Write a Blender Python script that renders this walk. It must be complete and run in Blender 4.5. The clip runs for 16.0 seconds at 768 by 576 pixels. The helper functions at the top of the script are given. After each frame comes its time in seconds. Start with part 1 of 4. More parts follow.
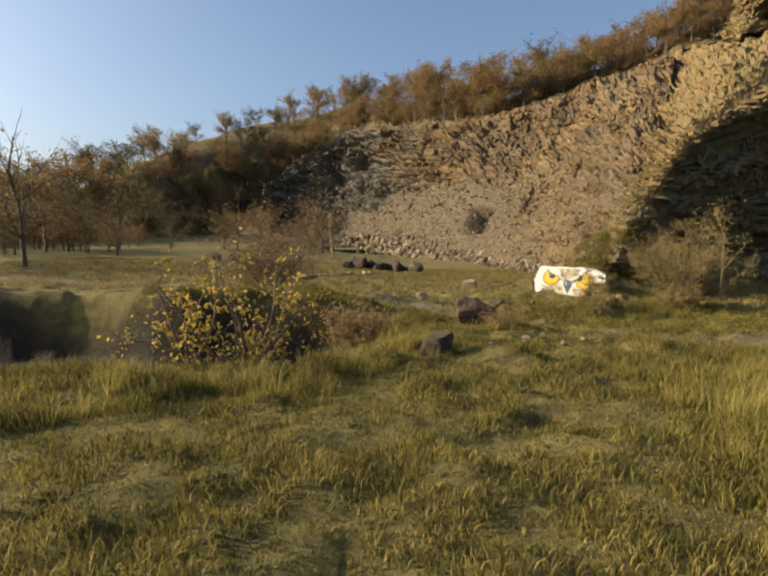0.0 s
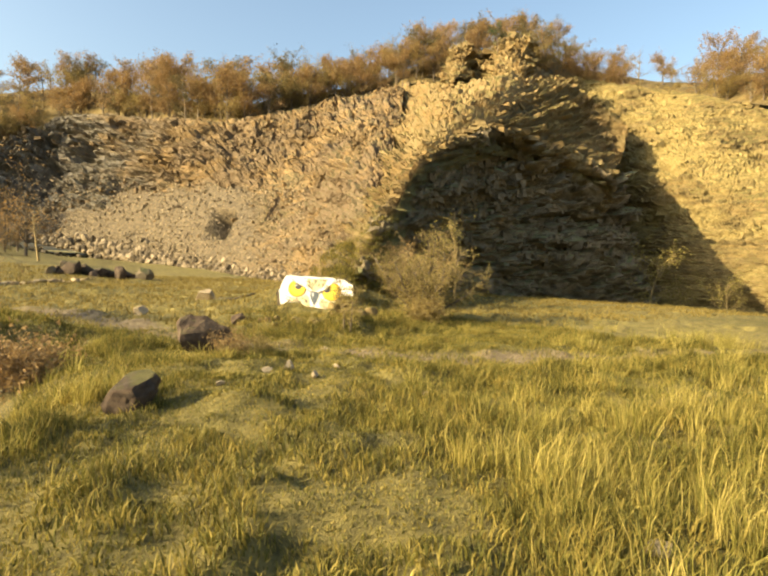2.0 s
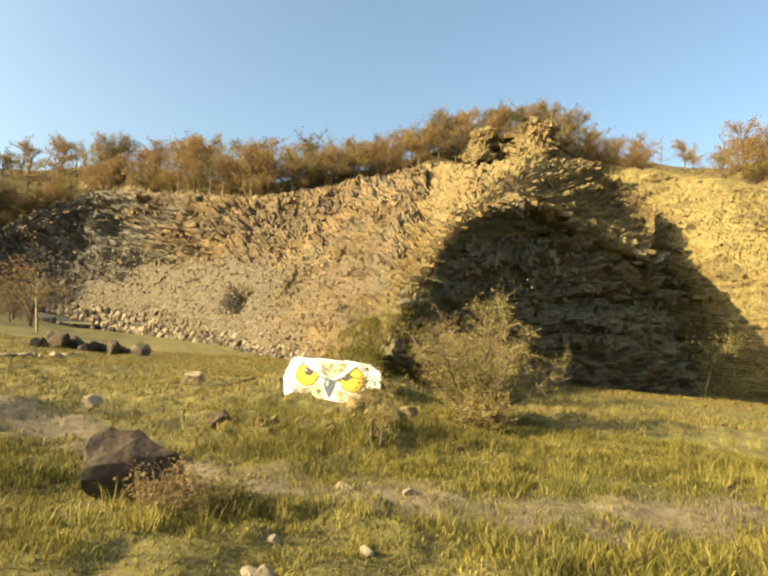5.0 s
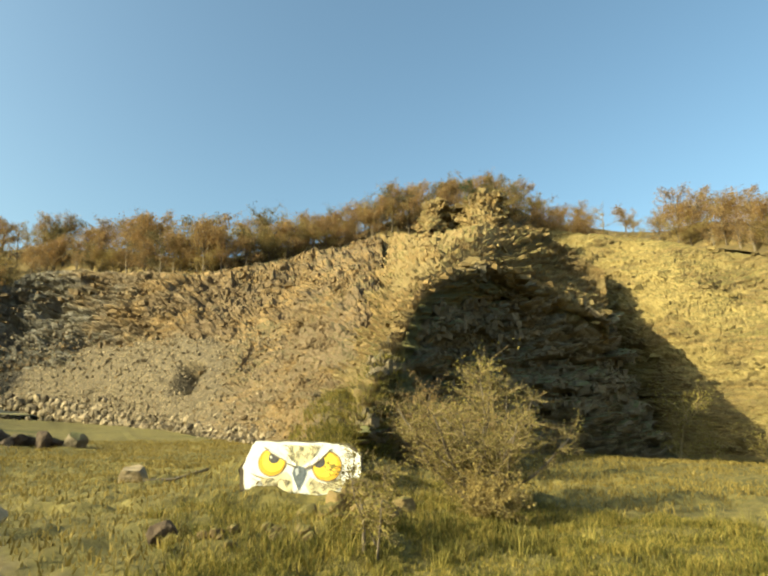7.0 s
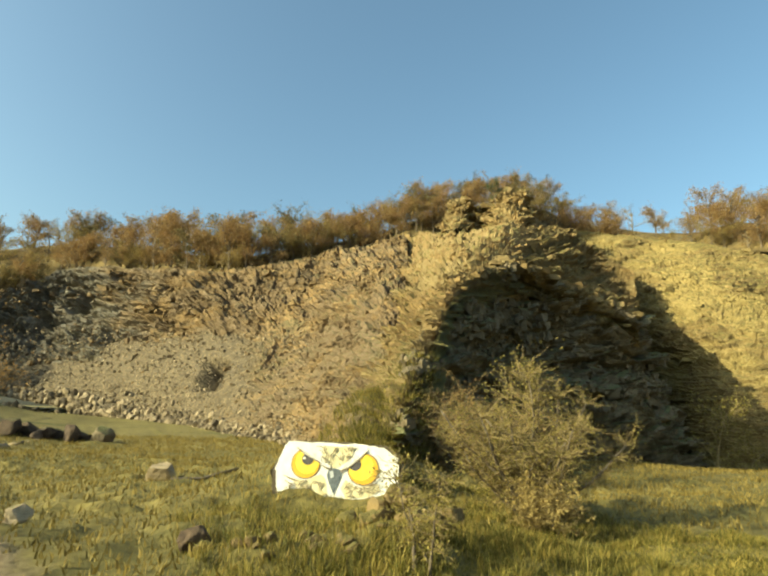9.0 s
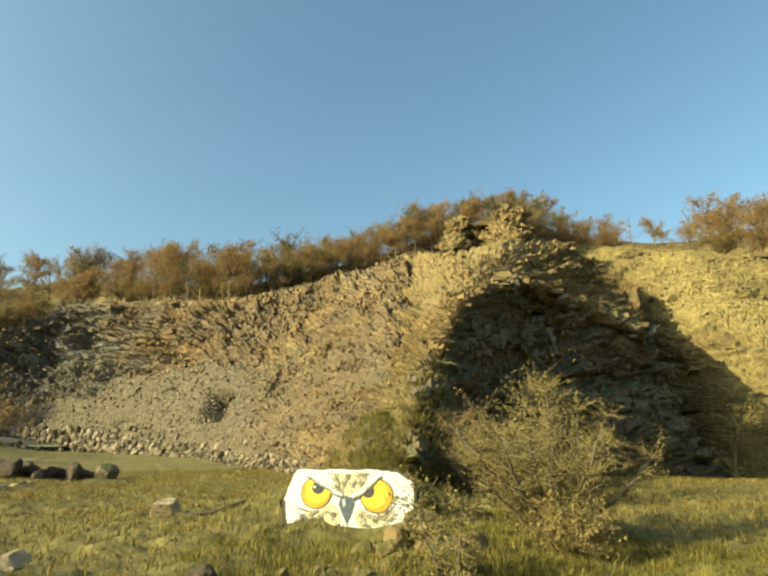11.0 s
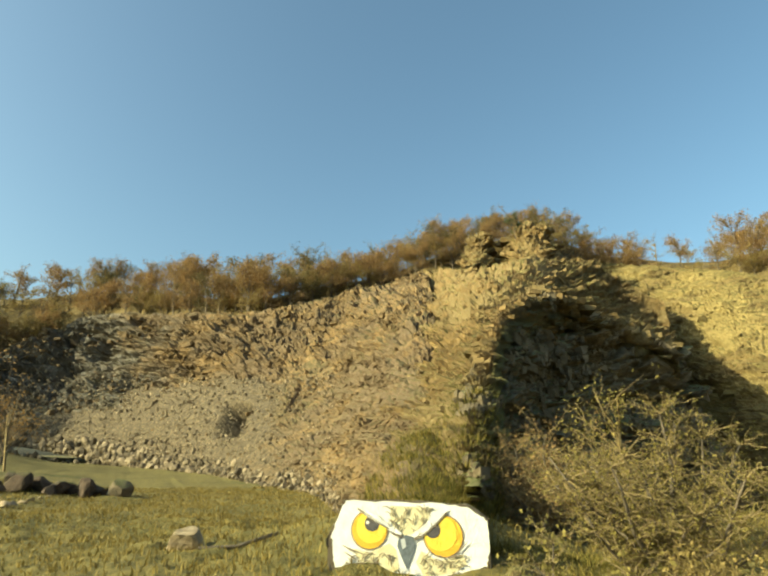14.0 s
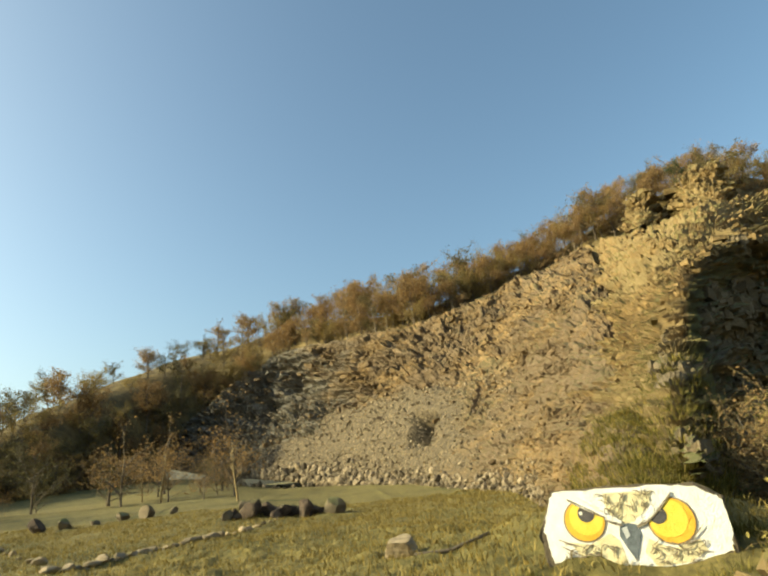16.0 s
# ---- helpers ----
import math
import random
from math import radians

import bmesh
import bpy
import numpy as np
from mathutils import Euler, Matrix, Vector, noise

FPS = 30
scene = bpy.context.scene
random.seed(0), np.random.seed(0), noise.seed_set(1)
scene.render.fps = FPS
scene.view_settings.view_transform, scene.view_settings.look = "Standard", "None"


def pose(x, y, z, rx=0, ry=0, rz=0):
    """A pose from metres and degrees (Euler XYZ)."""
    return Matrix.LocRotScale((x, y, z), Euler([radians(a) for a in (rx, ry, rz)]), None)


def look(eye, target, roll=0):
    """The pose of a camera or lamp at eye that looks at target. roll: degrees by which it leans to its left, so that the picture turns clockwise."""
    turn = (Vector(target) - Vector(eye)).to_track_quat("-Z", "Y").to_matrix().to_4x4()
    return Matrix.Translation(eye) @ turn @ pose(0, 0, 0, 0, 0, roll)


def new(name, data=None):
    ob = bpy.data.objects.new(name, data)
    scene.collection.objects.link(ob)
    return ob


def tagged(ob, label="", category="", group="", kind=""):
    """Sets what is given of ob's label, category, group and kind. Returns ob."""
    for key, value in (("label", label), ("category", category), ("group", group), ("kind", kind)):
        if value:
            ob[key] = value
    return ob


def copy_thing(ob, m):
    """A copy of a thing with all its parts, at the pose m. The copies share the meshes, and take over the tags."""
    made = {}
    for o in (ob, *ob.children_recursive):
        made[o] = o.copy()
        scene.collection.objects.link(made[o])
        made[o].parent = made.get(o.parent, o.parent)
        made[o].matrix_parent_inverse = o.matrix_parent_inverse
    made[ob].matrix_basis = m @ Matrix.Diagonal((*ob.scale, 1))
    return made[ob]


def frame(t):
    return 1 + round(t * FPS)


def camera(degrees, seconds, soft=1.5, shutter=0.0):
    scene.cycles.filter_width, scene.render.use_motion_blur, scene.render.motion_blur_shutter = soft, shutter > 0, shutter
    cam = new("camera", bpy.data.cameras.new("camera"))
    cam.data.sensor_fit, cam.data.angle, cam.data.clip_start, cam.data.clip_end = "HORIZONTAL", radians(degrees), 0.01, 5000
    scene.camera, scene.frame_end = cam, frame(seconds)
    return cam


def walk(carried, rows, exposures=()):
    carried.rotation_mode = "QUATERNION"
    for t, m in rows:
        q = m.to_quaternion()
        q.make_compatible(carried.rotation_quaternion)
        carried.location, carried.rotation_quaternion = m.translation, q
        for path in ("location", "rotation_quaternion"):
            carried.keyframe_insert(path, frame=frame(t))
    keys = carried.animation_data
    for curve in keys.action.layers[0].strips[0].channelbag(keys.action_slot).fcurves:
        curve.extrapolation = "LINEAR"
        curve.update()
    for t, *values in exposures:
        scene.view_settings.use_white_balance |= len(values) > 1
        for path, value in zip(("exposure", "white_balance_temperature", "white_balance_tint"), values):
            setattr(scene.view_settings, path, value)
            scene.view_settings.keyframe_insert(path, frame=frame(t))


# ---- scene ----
# Camera: seconds, place, yaw, pitch and roll in degrees.
cam = camera(69.2, 16.0, soft=2.3)
ROWS = [
    (0, 0.000, 0.000, 1.588, 0.16, -4.12, 0.30),
    (0.5, 0.082, 0.524, 1.577, -4.45, -3.76, 0.83),
    (1, 0.194, 1.016, 1.549, -10.83, -2.78, 2.70),
    (1.5, 0.358, 1.564, 1.550, -21.37, -3.51, 2.85),
    (2, 0.591, 2.144, 1.542, -25.60, -2.77, 1.92),
    (2.5, 0.754, 2.721, 1.524, -26.23, -2.07, 2.24),
    (3, 0.996, 3.292, 1.472, -28.13, -2.23, 1.78),
    (3.5, 1.224, 3.937, 1.460, -27.32, -1.26, 1.44),
    (4, 1.459, 4.513, 1.425, -26.71, -1.23, 0.17),
    (4.5, 1.668, 5.081, 1.456, -25.83, 0.53, 0.88),
    (5, 1.759, 5.634, 1.527, -23.45, 5.27, 3.26),
    (7.5, 2.083, 7.495, 1.531, -29.11, 12.98, 0.08),
    (8, 2.043, 7.739, 1.537, -29.98, 12.82, 0.37),
    (8.5, 2.029, 7.819, 1.529, -27.60, 12.50, 1.24),
    (9, 2.036, 7.850, 1.544, -25.44, 12.74, 1.42),
    (9.5, 2.052, 7.854, 1.558, -25.26, 14.11, 0.49),
    (12, 2.120, 8.668, 1.505, -25.33, 15.08, -1.48),
    (12.5, 2.096, 9.020, 1.530, -25.11, 14.82, -1.26),
    (13, 2.183, 9.425, 1.582, -23.08, 15.65, -1.76),
    (13.5, 2.169, 9.668, 1.586, -21.40, 15.94, -1.46),
    (14, 2.086, 9.854, 1.625, -23.60, 16.85, 0.23),
    (14.5, 2.132, 9.943, 1.625, -23.84, 17.09, 1.13),
    (15, 2.181, 9.983, 1.598, -21.87, 17.30, -0.75),
    (15.5, 2.210, 10.044, 1.587, -16.12, 17.85, -4.68),
    (16, 2.135, 10.024, 1.572, -6.72, 17.98, -6.83),
]
EXPOSURES = [(0.0, 0.6, 6350, 10), (1.0, 1.12, 6450, 9), (1.5, 1.3, 6850, 4), (2.0, 1.5, 7600, 3), (3.5, 1.6, 7700, 3), (5.0, 1.5, 7400, -1), (7.5, 1.2, 6800, -13), (14.0, 1.05, 6700, -15), (16.0, 1.0, 6800, -8)]


def stand(x, y, z, yaw, pitch, roll):
    """The camera's pose from its place, heading, pitch and lean."""
    return pose(x, y, z, 0, 0, yaw) @ pose(0, 0, 0, 90 + pitch, 0, 0) @ pose(0, 0, 0, 0, 0, roll)


walk(cam, [(t, stand(*r)) for t, *r in ROWS], EXPOSURES)

# ---- light ----
SUN_AZ, SUN_EL = 87.0, 24.0  # degrees to the left of +y, degrees up
world = bpy.data.worlds.new("world")
scene.world = world
world.use_nodes = True
wn = world.node_tree.nodes
sky = wn.new("ShaderNodeTexSky")
sky.sky_type = "NISHITA"
sky.sun_disc = False
sky.sun_elevation = radians(SUN_EL)
sky.sun_rotation = radians(-SUN_AZ)
sky.air_density, sky.dust_density, sky.ozone_density = 1.0, 3.6, 2.3
wn["Background"].inputs["Strength"].default_value = 0.12
world.node_tree.links.new(sky.outputs[0], wn["Background"].inputs["Color"])
sun_data = bpy.data.lights.new("sun", "SUN")
sun_data.energy, sun_data.angle, sun_data.color = 4.6, radians(0.6), (1.0, 0.84, 0.6)
sun_dir = Vector((-math.sin(radians(SUN_AZ)) * math.cos(radians(SUN_EL)), math.cos(radians(SUN_AZ)) * math.cos(radians(SUN_EL)), math.sin(radians(SUN_EL))))
sun = new("sun", sun_data)
sun.matrix_world = look(sun_dir * 100, (0, 0, 0))


# ---- noise on arrays ----
def hashed(c, salt):
    """A random number in 0..1 for each row of whole numbers."""
    c = c.astype(np.int64)
    h = (c[:, 0] * 374761393 + c[:, 1] * 668265263 + c[:, 2] * 2147483647 + salt * 1274126177) & 0xFFFFFFFF
    h = ((h ^ (h >> 13)) * 1274126177) & 0xFFFFFFFF
    h = ((h ^ (h >> 16)) * 2246822519) & 0xFFFFFFFF
    return ((h ^ (h >> 15)) & 0xFFFFFF) / float(0xFFFFFF)


def value_noise(p, salt=0):
    """Smooth noise in -1..1 at the rows of p."""
    base = np.floor(p)
    f = p - base
    f = f * f * (3 - 2 * f)
    out = np.zeros(len(p))
    for i in (0, 1):
        for j in (0, 1):
            for k in (0, 1):
                w = (f[:, 0] if i else 1 - f[:, 0]) * (f[:, 1] if j else 1 - f[:, 1]) * (f[:, 2] if k else 1 - f[:, 2])
                out += w * hashed(base + (i, j, k), salt)
    return out * 2 - 1


def fractal(p, octaves=4, salt=0):
    out, amp = np.zeros(len(p)), 1.0
    for o in range(octaves):
        out += amp * value_noise(p * 2.03 ** o + 17.3 * o, salt + o)
        amp *= 0.5
    return out


def blocks(p, salt=0):
    """Cells of broken rock: a random height for each cell, and the distance to its edge."""
    base = np.floor(p)
    near = np.full(len(p), 9.0)
    second = np.full(len(p), 9.0)
    height = np.zeros(len(p))
    for i in (-1, 0, 1):
        for j in (-1, 0, 1):
            for k in (-1, 0, 1):
                c = base + (i, j, k)
                q = c + np.stack([hashed(c, salt + n) for n in (1, 2, 3)], 1) - p
                dist = np.sqrt((q * q).sum(1))
                closer = dist < near
                second = np.where(closer, near, np.minimum(second, dist))
                height = np.where(closer, hashed(c, salt + 4), height)
                near = np.where(closer, dist, near)
    return height, second - near


# ---- materials ----
def material(name, rough=0.9):
    m = bpy.data.materials.new(name)
    m.use_nodes = True
    b = m.node_tree.nodes["Principled BSDF"]
    b.inputs["Roughness"].default_value = rough
    b.inputs["Specular IOR Level"].default_value = 0.25
    return m, m.node_tree.nodes, m.node_tree.links, b


def coords(n, l, scale):
    geo = n.new("ShaderNodeNewGeometry")
    mul = n.new("ShaderNodeVectorMath")
    mul.operation = "MULTIPLY"
    mul.inputs[1].default_value = (scale, scale, scale) if isinstance(scale, (int, float)) else scale
    l.new(geo.outputs["Position"], mul.inputs[0])
    return mul.outputs[0]


def noise_tex(n, l, scale, detail=6, rough=0.6):
    t = n.new("ShaderNodeTexNoise")
    t.inputs["Scale"].default_value, t.inputs["Detail"].default_value, t.inputs["Roughness"].default_value = 1.0, detail, rough
    l.new(coords(n, l, scale), t.inputs["Vector"])
    return t.outputs["Fac"]


def ramp(n, l, fac, stops):
    r = n.new("ShaderNodeValToRGB")
    e = r.color_ramp.elements
    while len(e) < len(stops):
        e.new(0.5)
    for k, (at, col) in zip(e, stops):
        k.position, k.color = at, (*col, 1)
    l.new(fac, r.inputs[0])
    return r.outputs[0]


def mix(n, l, fac, a, b, kind="MIX"):
    m = n.new("ShaderNodeMix")
    m.data_type, m.blend_type = "RGBA", kind
    if isinstance(fac, float):
        m.inputs[0].default_value = fac
    else:
        l.new(fac, m.inputs[0])
    for socket, v in ((m.inputs[6], a), (m.inputs[7], b)):
        if isinstance(v, tuple):
            socket.default_value = (*v, 1)
        else:
            l.new(v, socket)
    return m.outputs[2]


def math_node(n, l, kind, a, b=0.0, clamp=False):
    m = n.new("ShaderNodeMath")
    m.operation, m.use_clamp = kind, clamp
    for socket, v in zip(m.inputs, (a, b)):
        if isinstance(v, (int, float)):
            socket.default_value = v
        else:
            l.new(v, socket)
    return m.outputs[0]


def bump(n, l, b, height, strength, distance):
    k = n.new("ShaderNodeBump")
    k.inputs["Strength"].default_value, k.inputs["Distance"].default_value = strength, distance
    l.new(height, k.inputs["Height"])
    l.new(k.outputs[0], b.inputs["Normal"])


def mapped(n, name):
    a = n.new("ShaderNodeAttribute")
    a.attribute_name = name
    return a.outputs["Fac"]


def rock_material(name, dark, mid, light, grass, size, grassy=0.62, patch=None, spread=0.5):
    """Broken rock with soil and dry turf on whatever lies flat. size: metres of the larger stains."""
    m, n, l, b = material(name, 0.92)
    c = ramp(n, l, noise_tex(n, l, 3.0 / size, 8, 0.68), [(0.34, dark), (0.52, mid), (0.72, light)])
    c = mix(n, l, math_node(n, l, "MULTIPLY", noise_tex(n, l, 0.5 / size, 3), 0.6, True), c, mid)
    strata = noise_tex(n, l, (1.2 / size, 1.2 / size, 14.0 / size), 5)
    c = mix(n, l, 0.5, c, ramp(n, l, strata, [(0.35, dark), (0.6, light)]), "OVERLAY")
    geo = n.new("ShaderNodeNewGeometry")
    sep = n.new("ShaderNodeSeparateXYZ")
    l.new(geo.outputs["Normal"], sep.inputs[0])
    flat = math_node(n, l, "ADD", sep.outputs[2], math_node(n, l, "MULTIPLY", math_node(n, l, "SUBTRACT", noise_tex(n, l, 1.3 / size, 6), 0.5), 0.9))
    mask = ramp(n, l, flat, [(grassy, (0, 0, 0)), (grassy + 0.16, (1, 1, 1))])
    turf = ramp(n, l, noise_tex(n, l, 6.0 / size, 6), [(0.3, tuple(0.55 * v for v in grass)), (0.7, grass)])
    if patch:
        soil = ramp(n, l, noise_tex(n, l, 8.0 / size, 6), [(0.3, tuple(0.6 * v for v in patch)), (0.7, patch)])
        c = mix(n, l, ramp(n, l, noise_tex(n, l, (0.45 / size, 0.45 / size, 0.8 / size), 5, 0.65), [(spread - 0.05, (0, 0, 0)), (spread + 0.05, (1, 1, 1))]), c, soil)
    # Grey beds, and the fine brown waste of the screes.
    c = mix(n, l, mapped(n, "grey_beds"), c, ramp(n, l, noise_tex(n, l, 4.0 / size, 8, 0.7), [(0.32, (0.05, 0.048, 0.043)), (0.5, (0.13, 0.12, 0.1)), (0.7, (0.27, 0.24, 0.185))]))
    gravel = ramp(n, l, noise_tex(n, l, 11.0 / size, 8, 0.75), [(0.32, (0.03, 0.024, 0.015)), (0.5, (0.095, 0.073, 0.043)), (0.68, (0.25, 0.19, 0.11))])
    c = mix(n, l, mapped(n, "waste"), mix(n, l, mask, c, turf), gravel)
    l.new(c, b.inputs["Base Color"])
    bump(n, l, b, noise_tex(n, l, 9.0 / size, 8, 0.7), 0.9, 0.05 * size)
    return m


M_LEFT = rock_material("broken_buff_rock", (0.085, 0.066, 0.042), (0.23, 0.168, 0.09), (0.41, 0.31, 0.17), (0.16, 0.125, 0.055), 6.0, 0.74, (0.17, 0.12, 0.068), 0.5)
M_ARETE = rock_material("bedded_ochre_rock", (0.09, 0.068, 0.038), (0.25, 0.185, 0.09), (0.41, 0.31, 0.16), (0.2, 0.165, 0.055), 3.0, 0.56, (0.25, 0.185, 0.085), 0.52)
M_RIGHT = rock_material("yellow_bedded_rock", (0.075, 0.06, 0.03), (0.22, 0.17, 0.08), (0.35, 0.275, 0.14), (0.175, 0.138, 0.046), 6.0, 0.5, (0.29, 0.22, 0.085), 0.5)
M_FACE = rock_material("grey_quarry_face", (0.1, 0.085, 0.06), (0.22, 0.18, 0.12), (0.34, 0.28, 0.19), (0.16, 0.16, 0.06), 4.0, 0.75)


def smooth_step(a, b, x):
    t = np.clip((x - a) / (b - a), 0, 1)
    return t * t * (3 - 2 * t)


# ---- the ground ----
TRACK = ((-30.0, 27.0), (-8.0, 21.5), (-1.0, 18.2), (1.0, 14.5), (2.6, 11.9), (5.0, 10.1), (9.0, 8.6), (20.0, 5.0), (40.0, -2.0))


def track_distance(x, y):
    best = np.full(np.shape(x), 99.0)
    for (ax, ay), (bx, by) in zip(TRACK, TRACK[1:]):
        t = np.clip(((x - ax) * (bx - ax) + (y - ay) * (by - ay)) / ((bx - ax) ** 2 + (by - ay) ** 2), 0, 1)
        best = np.minimum(best, np.hypot(x - ax - t * (bx - ax), y - ay - t * (by - ay)))
    return best


def ground_height(x, y):
    """The lie of the land: a flat floor with a hollow beside the walk, rising to the far left and falling to the right."""
    x, y = np.asarray(x, float), np.asarray(y, float)
    p = np.stack([x.ravel(), y.ravel(), 0 * x.ravel()], 1)
    z = 0.1 * fractal(p * 0.22, 3, 5).reshape(x.shape) + 0.045 * fractal(p * 0.9, 3, 9).reshape(x.shape)
    z = z + 0.05 * fractal(p * 2.3, 2, 15).reshape(x.shape) * (np.abs(x) < 60)
    fade = 1 - smooth_step(-2.0, 0.6, x)
    brink = y + 0.4 * value_noise(p * 0.45, 66).reshape(x.shape) + 0.1 * (x + 5) * (x < -5)
    z = z - 0.95 * fade * smooth_step(6.8, 7.8, y - 0.25 * np.minimum(x + 3, 0)) * (1 - smooth_step(11.5, 12.15, brink))
    z = z + 0.5 * fade * smooth_step(11.5, 12.15, brink) * (1 - smooth_step(13, 18, brink))
    z = z - 0.05 * np.exp(-((track_distance(x, y) / 0.8) ** 2))
    far = np.hypot(x - 2, y - 8)
    az = np.degrees(np.arctan2(x - 2, y - 8))
    z = z + (smooth_step(40, 170, far) * 4.5 * (1 - smooth_step(-15, -5, az)) + 0.8 * smooth_step(13, 45, far) * (1 - smooth_step(-12, 2, az))) * (az > -100)
    z = z + 0.07 * smooth_step(0.0, 0.7, fractal(p * 1.9, 3, 101).reshape(x.shape)) * smooth_step(24, 18, far)
    z = z + 0.22 * np.exp(-(((x - 5.5) / 1.7) ** 2 + ((y - 14.0) / 0.9) ** 2)) - 0.14 * np.exp(-(((x - 5.3) / 1.2) ** 2 + ((y - 16.2) / 0.7) ** 2))
    z = z - 4.0 * smooth_step(18, 60, far) * smooth_step(30, 50, az)
    z = z + 0.75 * np.exp(-(((x - 7.0) / 2.2) ** 2 + ((y - 19.5) / 2.6) ** 2))
    return z


def grid_mesh(name, nu, nv, verts, mat, smooth=True):
    idx = np.arange(nu * nv).reshape(nu, nv)
    quads = np.stack([idx[:-1, :-1], idx[1:, :-1], idx[1:, 1:], idx[:-1, 1:]], -1).reshape(-1, 4)
    me = bpy.data.meshes.new(name)
    me.vertices.add(len(verts))
    me.vertices.foreach_set("co", np.ascontiguousarray(verts, dtype=np.float32).ravel())
    me.loops.add(quads.size)
    me.loops.foreach_set("vertex_index", quads.ravel().astype(np.int32))
    me.polygons.add(len(quads))
    me.polygons.foreach_set("loop_start", np.arange(0, quads.size, 4, dtype=np.int32))
    me.polygons.foreach_set("use_smooth", np.full(len(quads), smooth))
    me.update(calc_edges=True)
    me.validate()
    me.materials.append(mat)
    return new(name, me)


def ground_material():
    m, n, l, b = material("autumn_turf", 0.95)
    grass = ramp(n, l, noise_tex(n, l, 1.3, 8, 0.7), [(0.3, (0.03, 0.028, 0.01)), (0.5, (0.085, 0.078, 0.022)), (0.72, (0.19, 0.155, 0.045))])
    dry = ramp(n, l, noise_tex(n, l, 5.0, 6), [(0.3, (0.09, 0.075, 0.025)), (0.7, (0.24, 0.19, 0.06))])
    grass = mix(n, l, ramp(n, l, noise_tex(n, l, 0.16, 4), [(0.3, (0, 0, 0)), (0.52, (1, 1, 1))]), grass, dry)
    soil = ramp(n, l, noise_tex(n, l, 9.0, 8, 0.7), [(0.3, (0.1, 0.07, 0.04)), (0.7, (0.26, 0.2, 0.115))])
    at = n.new("ShaderNodeAttribute")
    at.attribute_name = "wear"
    shaded_earth = n.new("ShaderNodeAttribute")
    shaded_earth.attribute_name = "shaded_earth"
    worn = mix(n, l, at.outputs["Fac"], grass, soil)
    # Bare soil of the hollow, with the bank's shade put into its near-black colour.
    l.new(mix(n, l, shaded_earth.outputs["Fac"], worn, ramp(n, l, noise_tex(n, l, 3.0, 8, 0.7), [(0.3, (0.012, 0.01, 0.008)), (0.75, (0.04, 0.03, 0.02))])), b.inputs["Base Color"])
    bump(n, l, b, noise_tex(n, l, 14.0, 8, 0.7), 0.9, 0.05)
    return m


M_GROUND = ground_material()
side = np.concatenate([-(np.geomspace(14, 2600, 60)[::-1]), np.linspace(-13.8, 15.8, 330), np.geomspace(16, 2600, 60)])
ahead_rows = np.concatenate([-(np.geomspace(5, 2600, 40)[::-1]), np.linspace(-4.9, 26.8, 330), np.geomspace(27, 2600, 70)])
gx, gy = np.meshgrid(side, ahead_rows, indexing="ij")
gz = ground_height(gx, gy)
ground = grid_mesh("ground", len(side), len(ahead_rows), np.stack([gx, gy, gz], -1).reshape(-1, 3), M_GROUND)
wear = ground.data.attributes.new("wear", "FLOAT", "POINT")
edge = track_distance(gx, gy) + 0.35 * fractal(np.stack([gx.ravel(), gy.ravel(), 0 * gx.ravel()], 1) * 1.1, 4, 21).reshape(gx.shape)
wear.data.foreach_set("value", (1 - smooth_step(0.25, 0.95, edge)).ravel().astype(np.float32))
# Where the hollow's painted shade lies, from near rim to far bank.
bare = ground.data.attributes.new("shaded_earth", "FLOAT", "POINT")
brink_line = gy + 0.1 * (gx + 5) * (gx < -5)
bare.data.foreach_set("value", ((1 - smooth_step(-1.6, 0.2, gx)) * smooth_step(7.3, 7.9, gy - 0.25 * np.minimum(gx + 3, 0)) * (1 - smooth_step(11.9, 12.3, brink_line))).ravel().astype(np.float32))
tagged(ground, "rough autumn turf crossed by a worn soil track, the hollow's shade in its colour", "ground", kind="structure")


# ---- cliffs ----
EYE = Vector((2.0, 8.0, 1.5))


def polar(az, el, d):
    """A place by its bearing, height angle and level distance from the middle of the walk."""
    a = radians(az)
    return (EYE.x + d * math.sin(a), EYE.y + d * math.cos(a), EYE.z + d * math.tan(radians(el)))


def spline(points, count):
    """A smooth line of count points through the given ones, row by row."""
    p = np.asarray(points, float)
    t = np.linspace(0, len(p) - 1, count)
    i = np.minimum(t.astype(int), len(p) - 2)
    f = (t - i).reshape((-1,) + (1,) * (p.ndim - 1))
    a, b, c, d = p[np.maximum(i - 1, 0)], p[i], p[i + 1], p[np.minimum(i + 2, len(p) - 1)]
    return b + 0.5 * f * (c - a + f * (2 * a - 5 * b + 4 * c - d + f * (3 * (b - c) + d - a)))


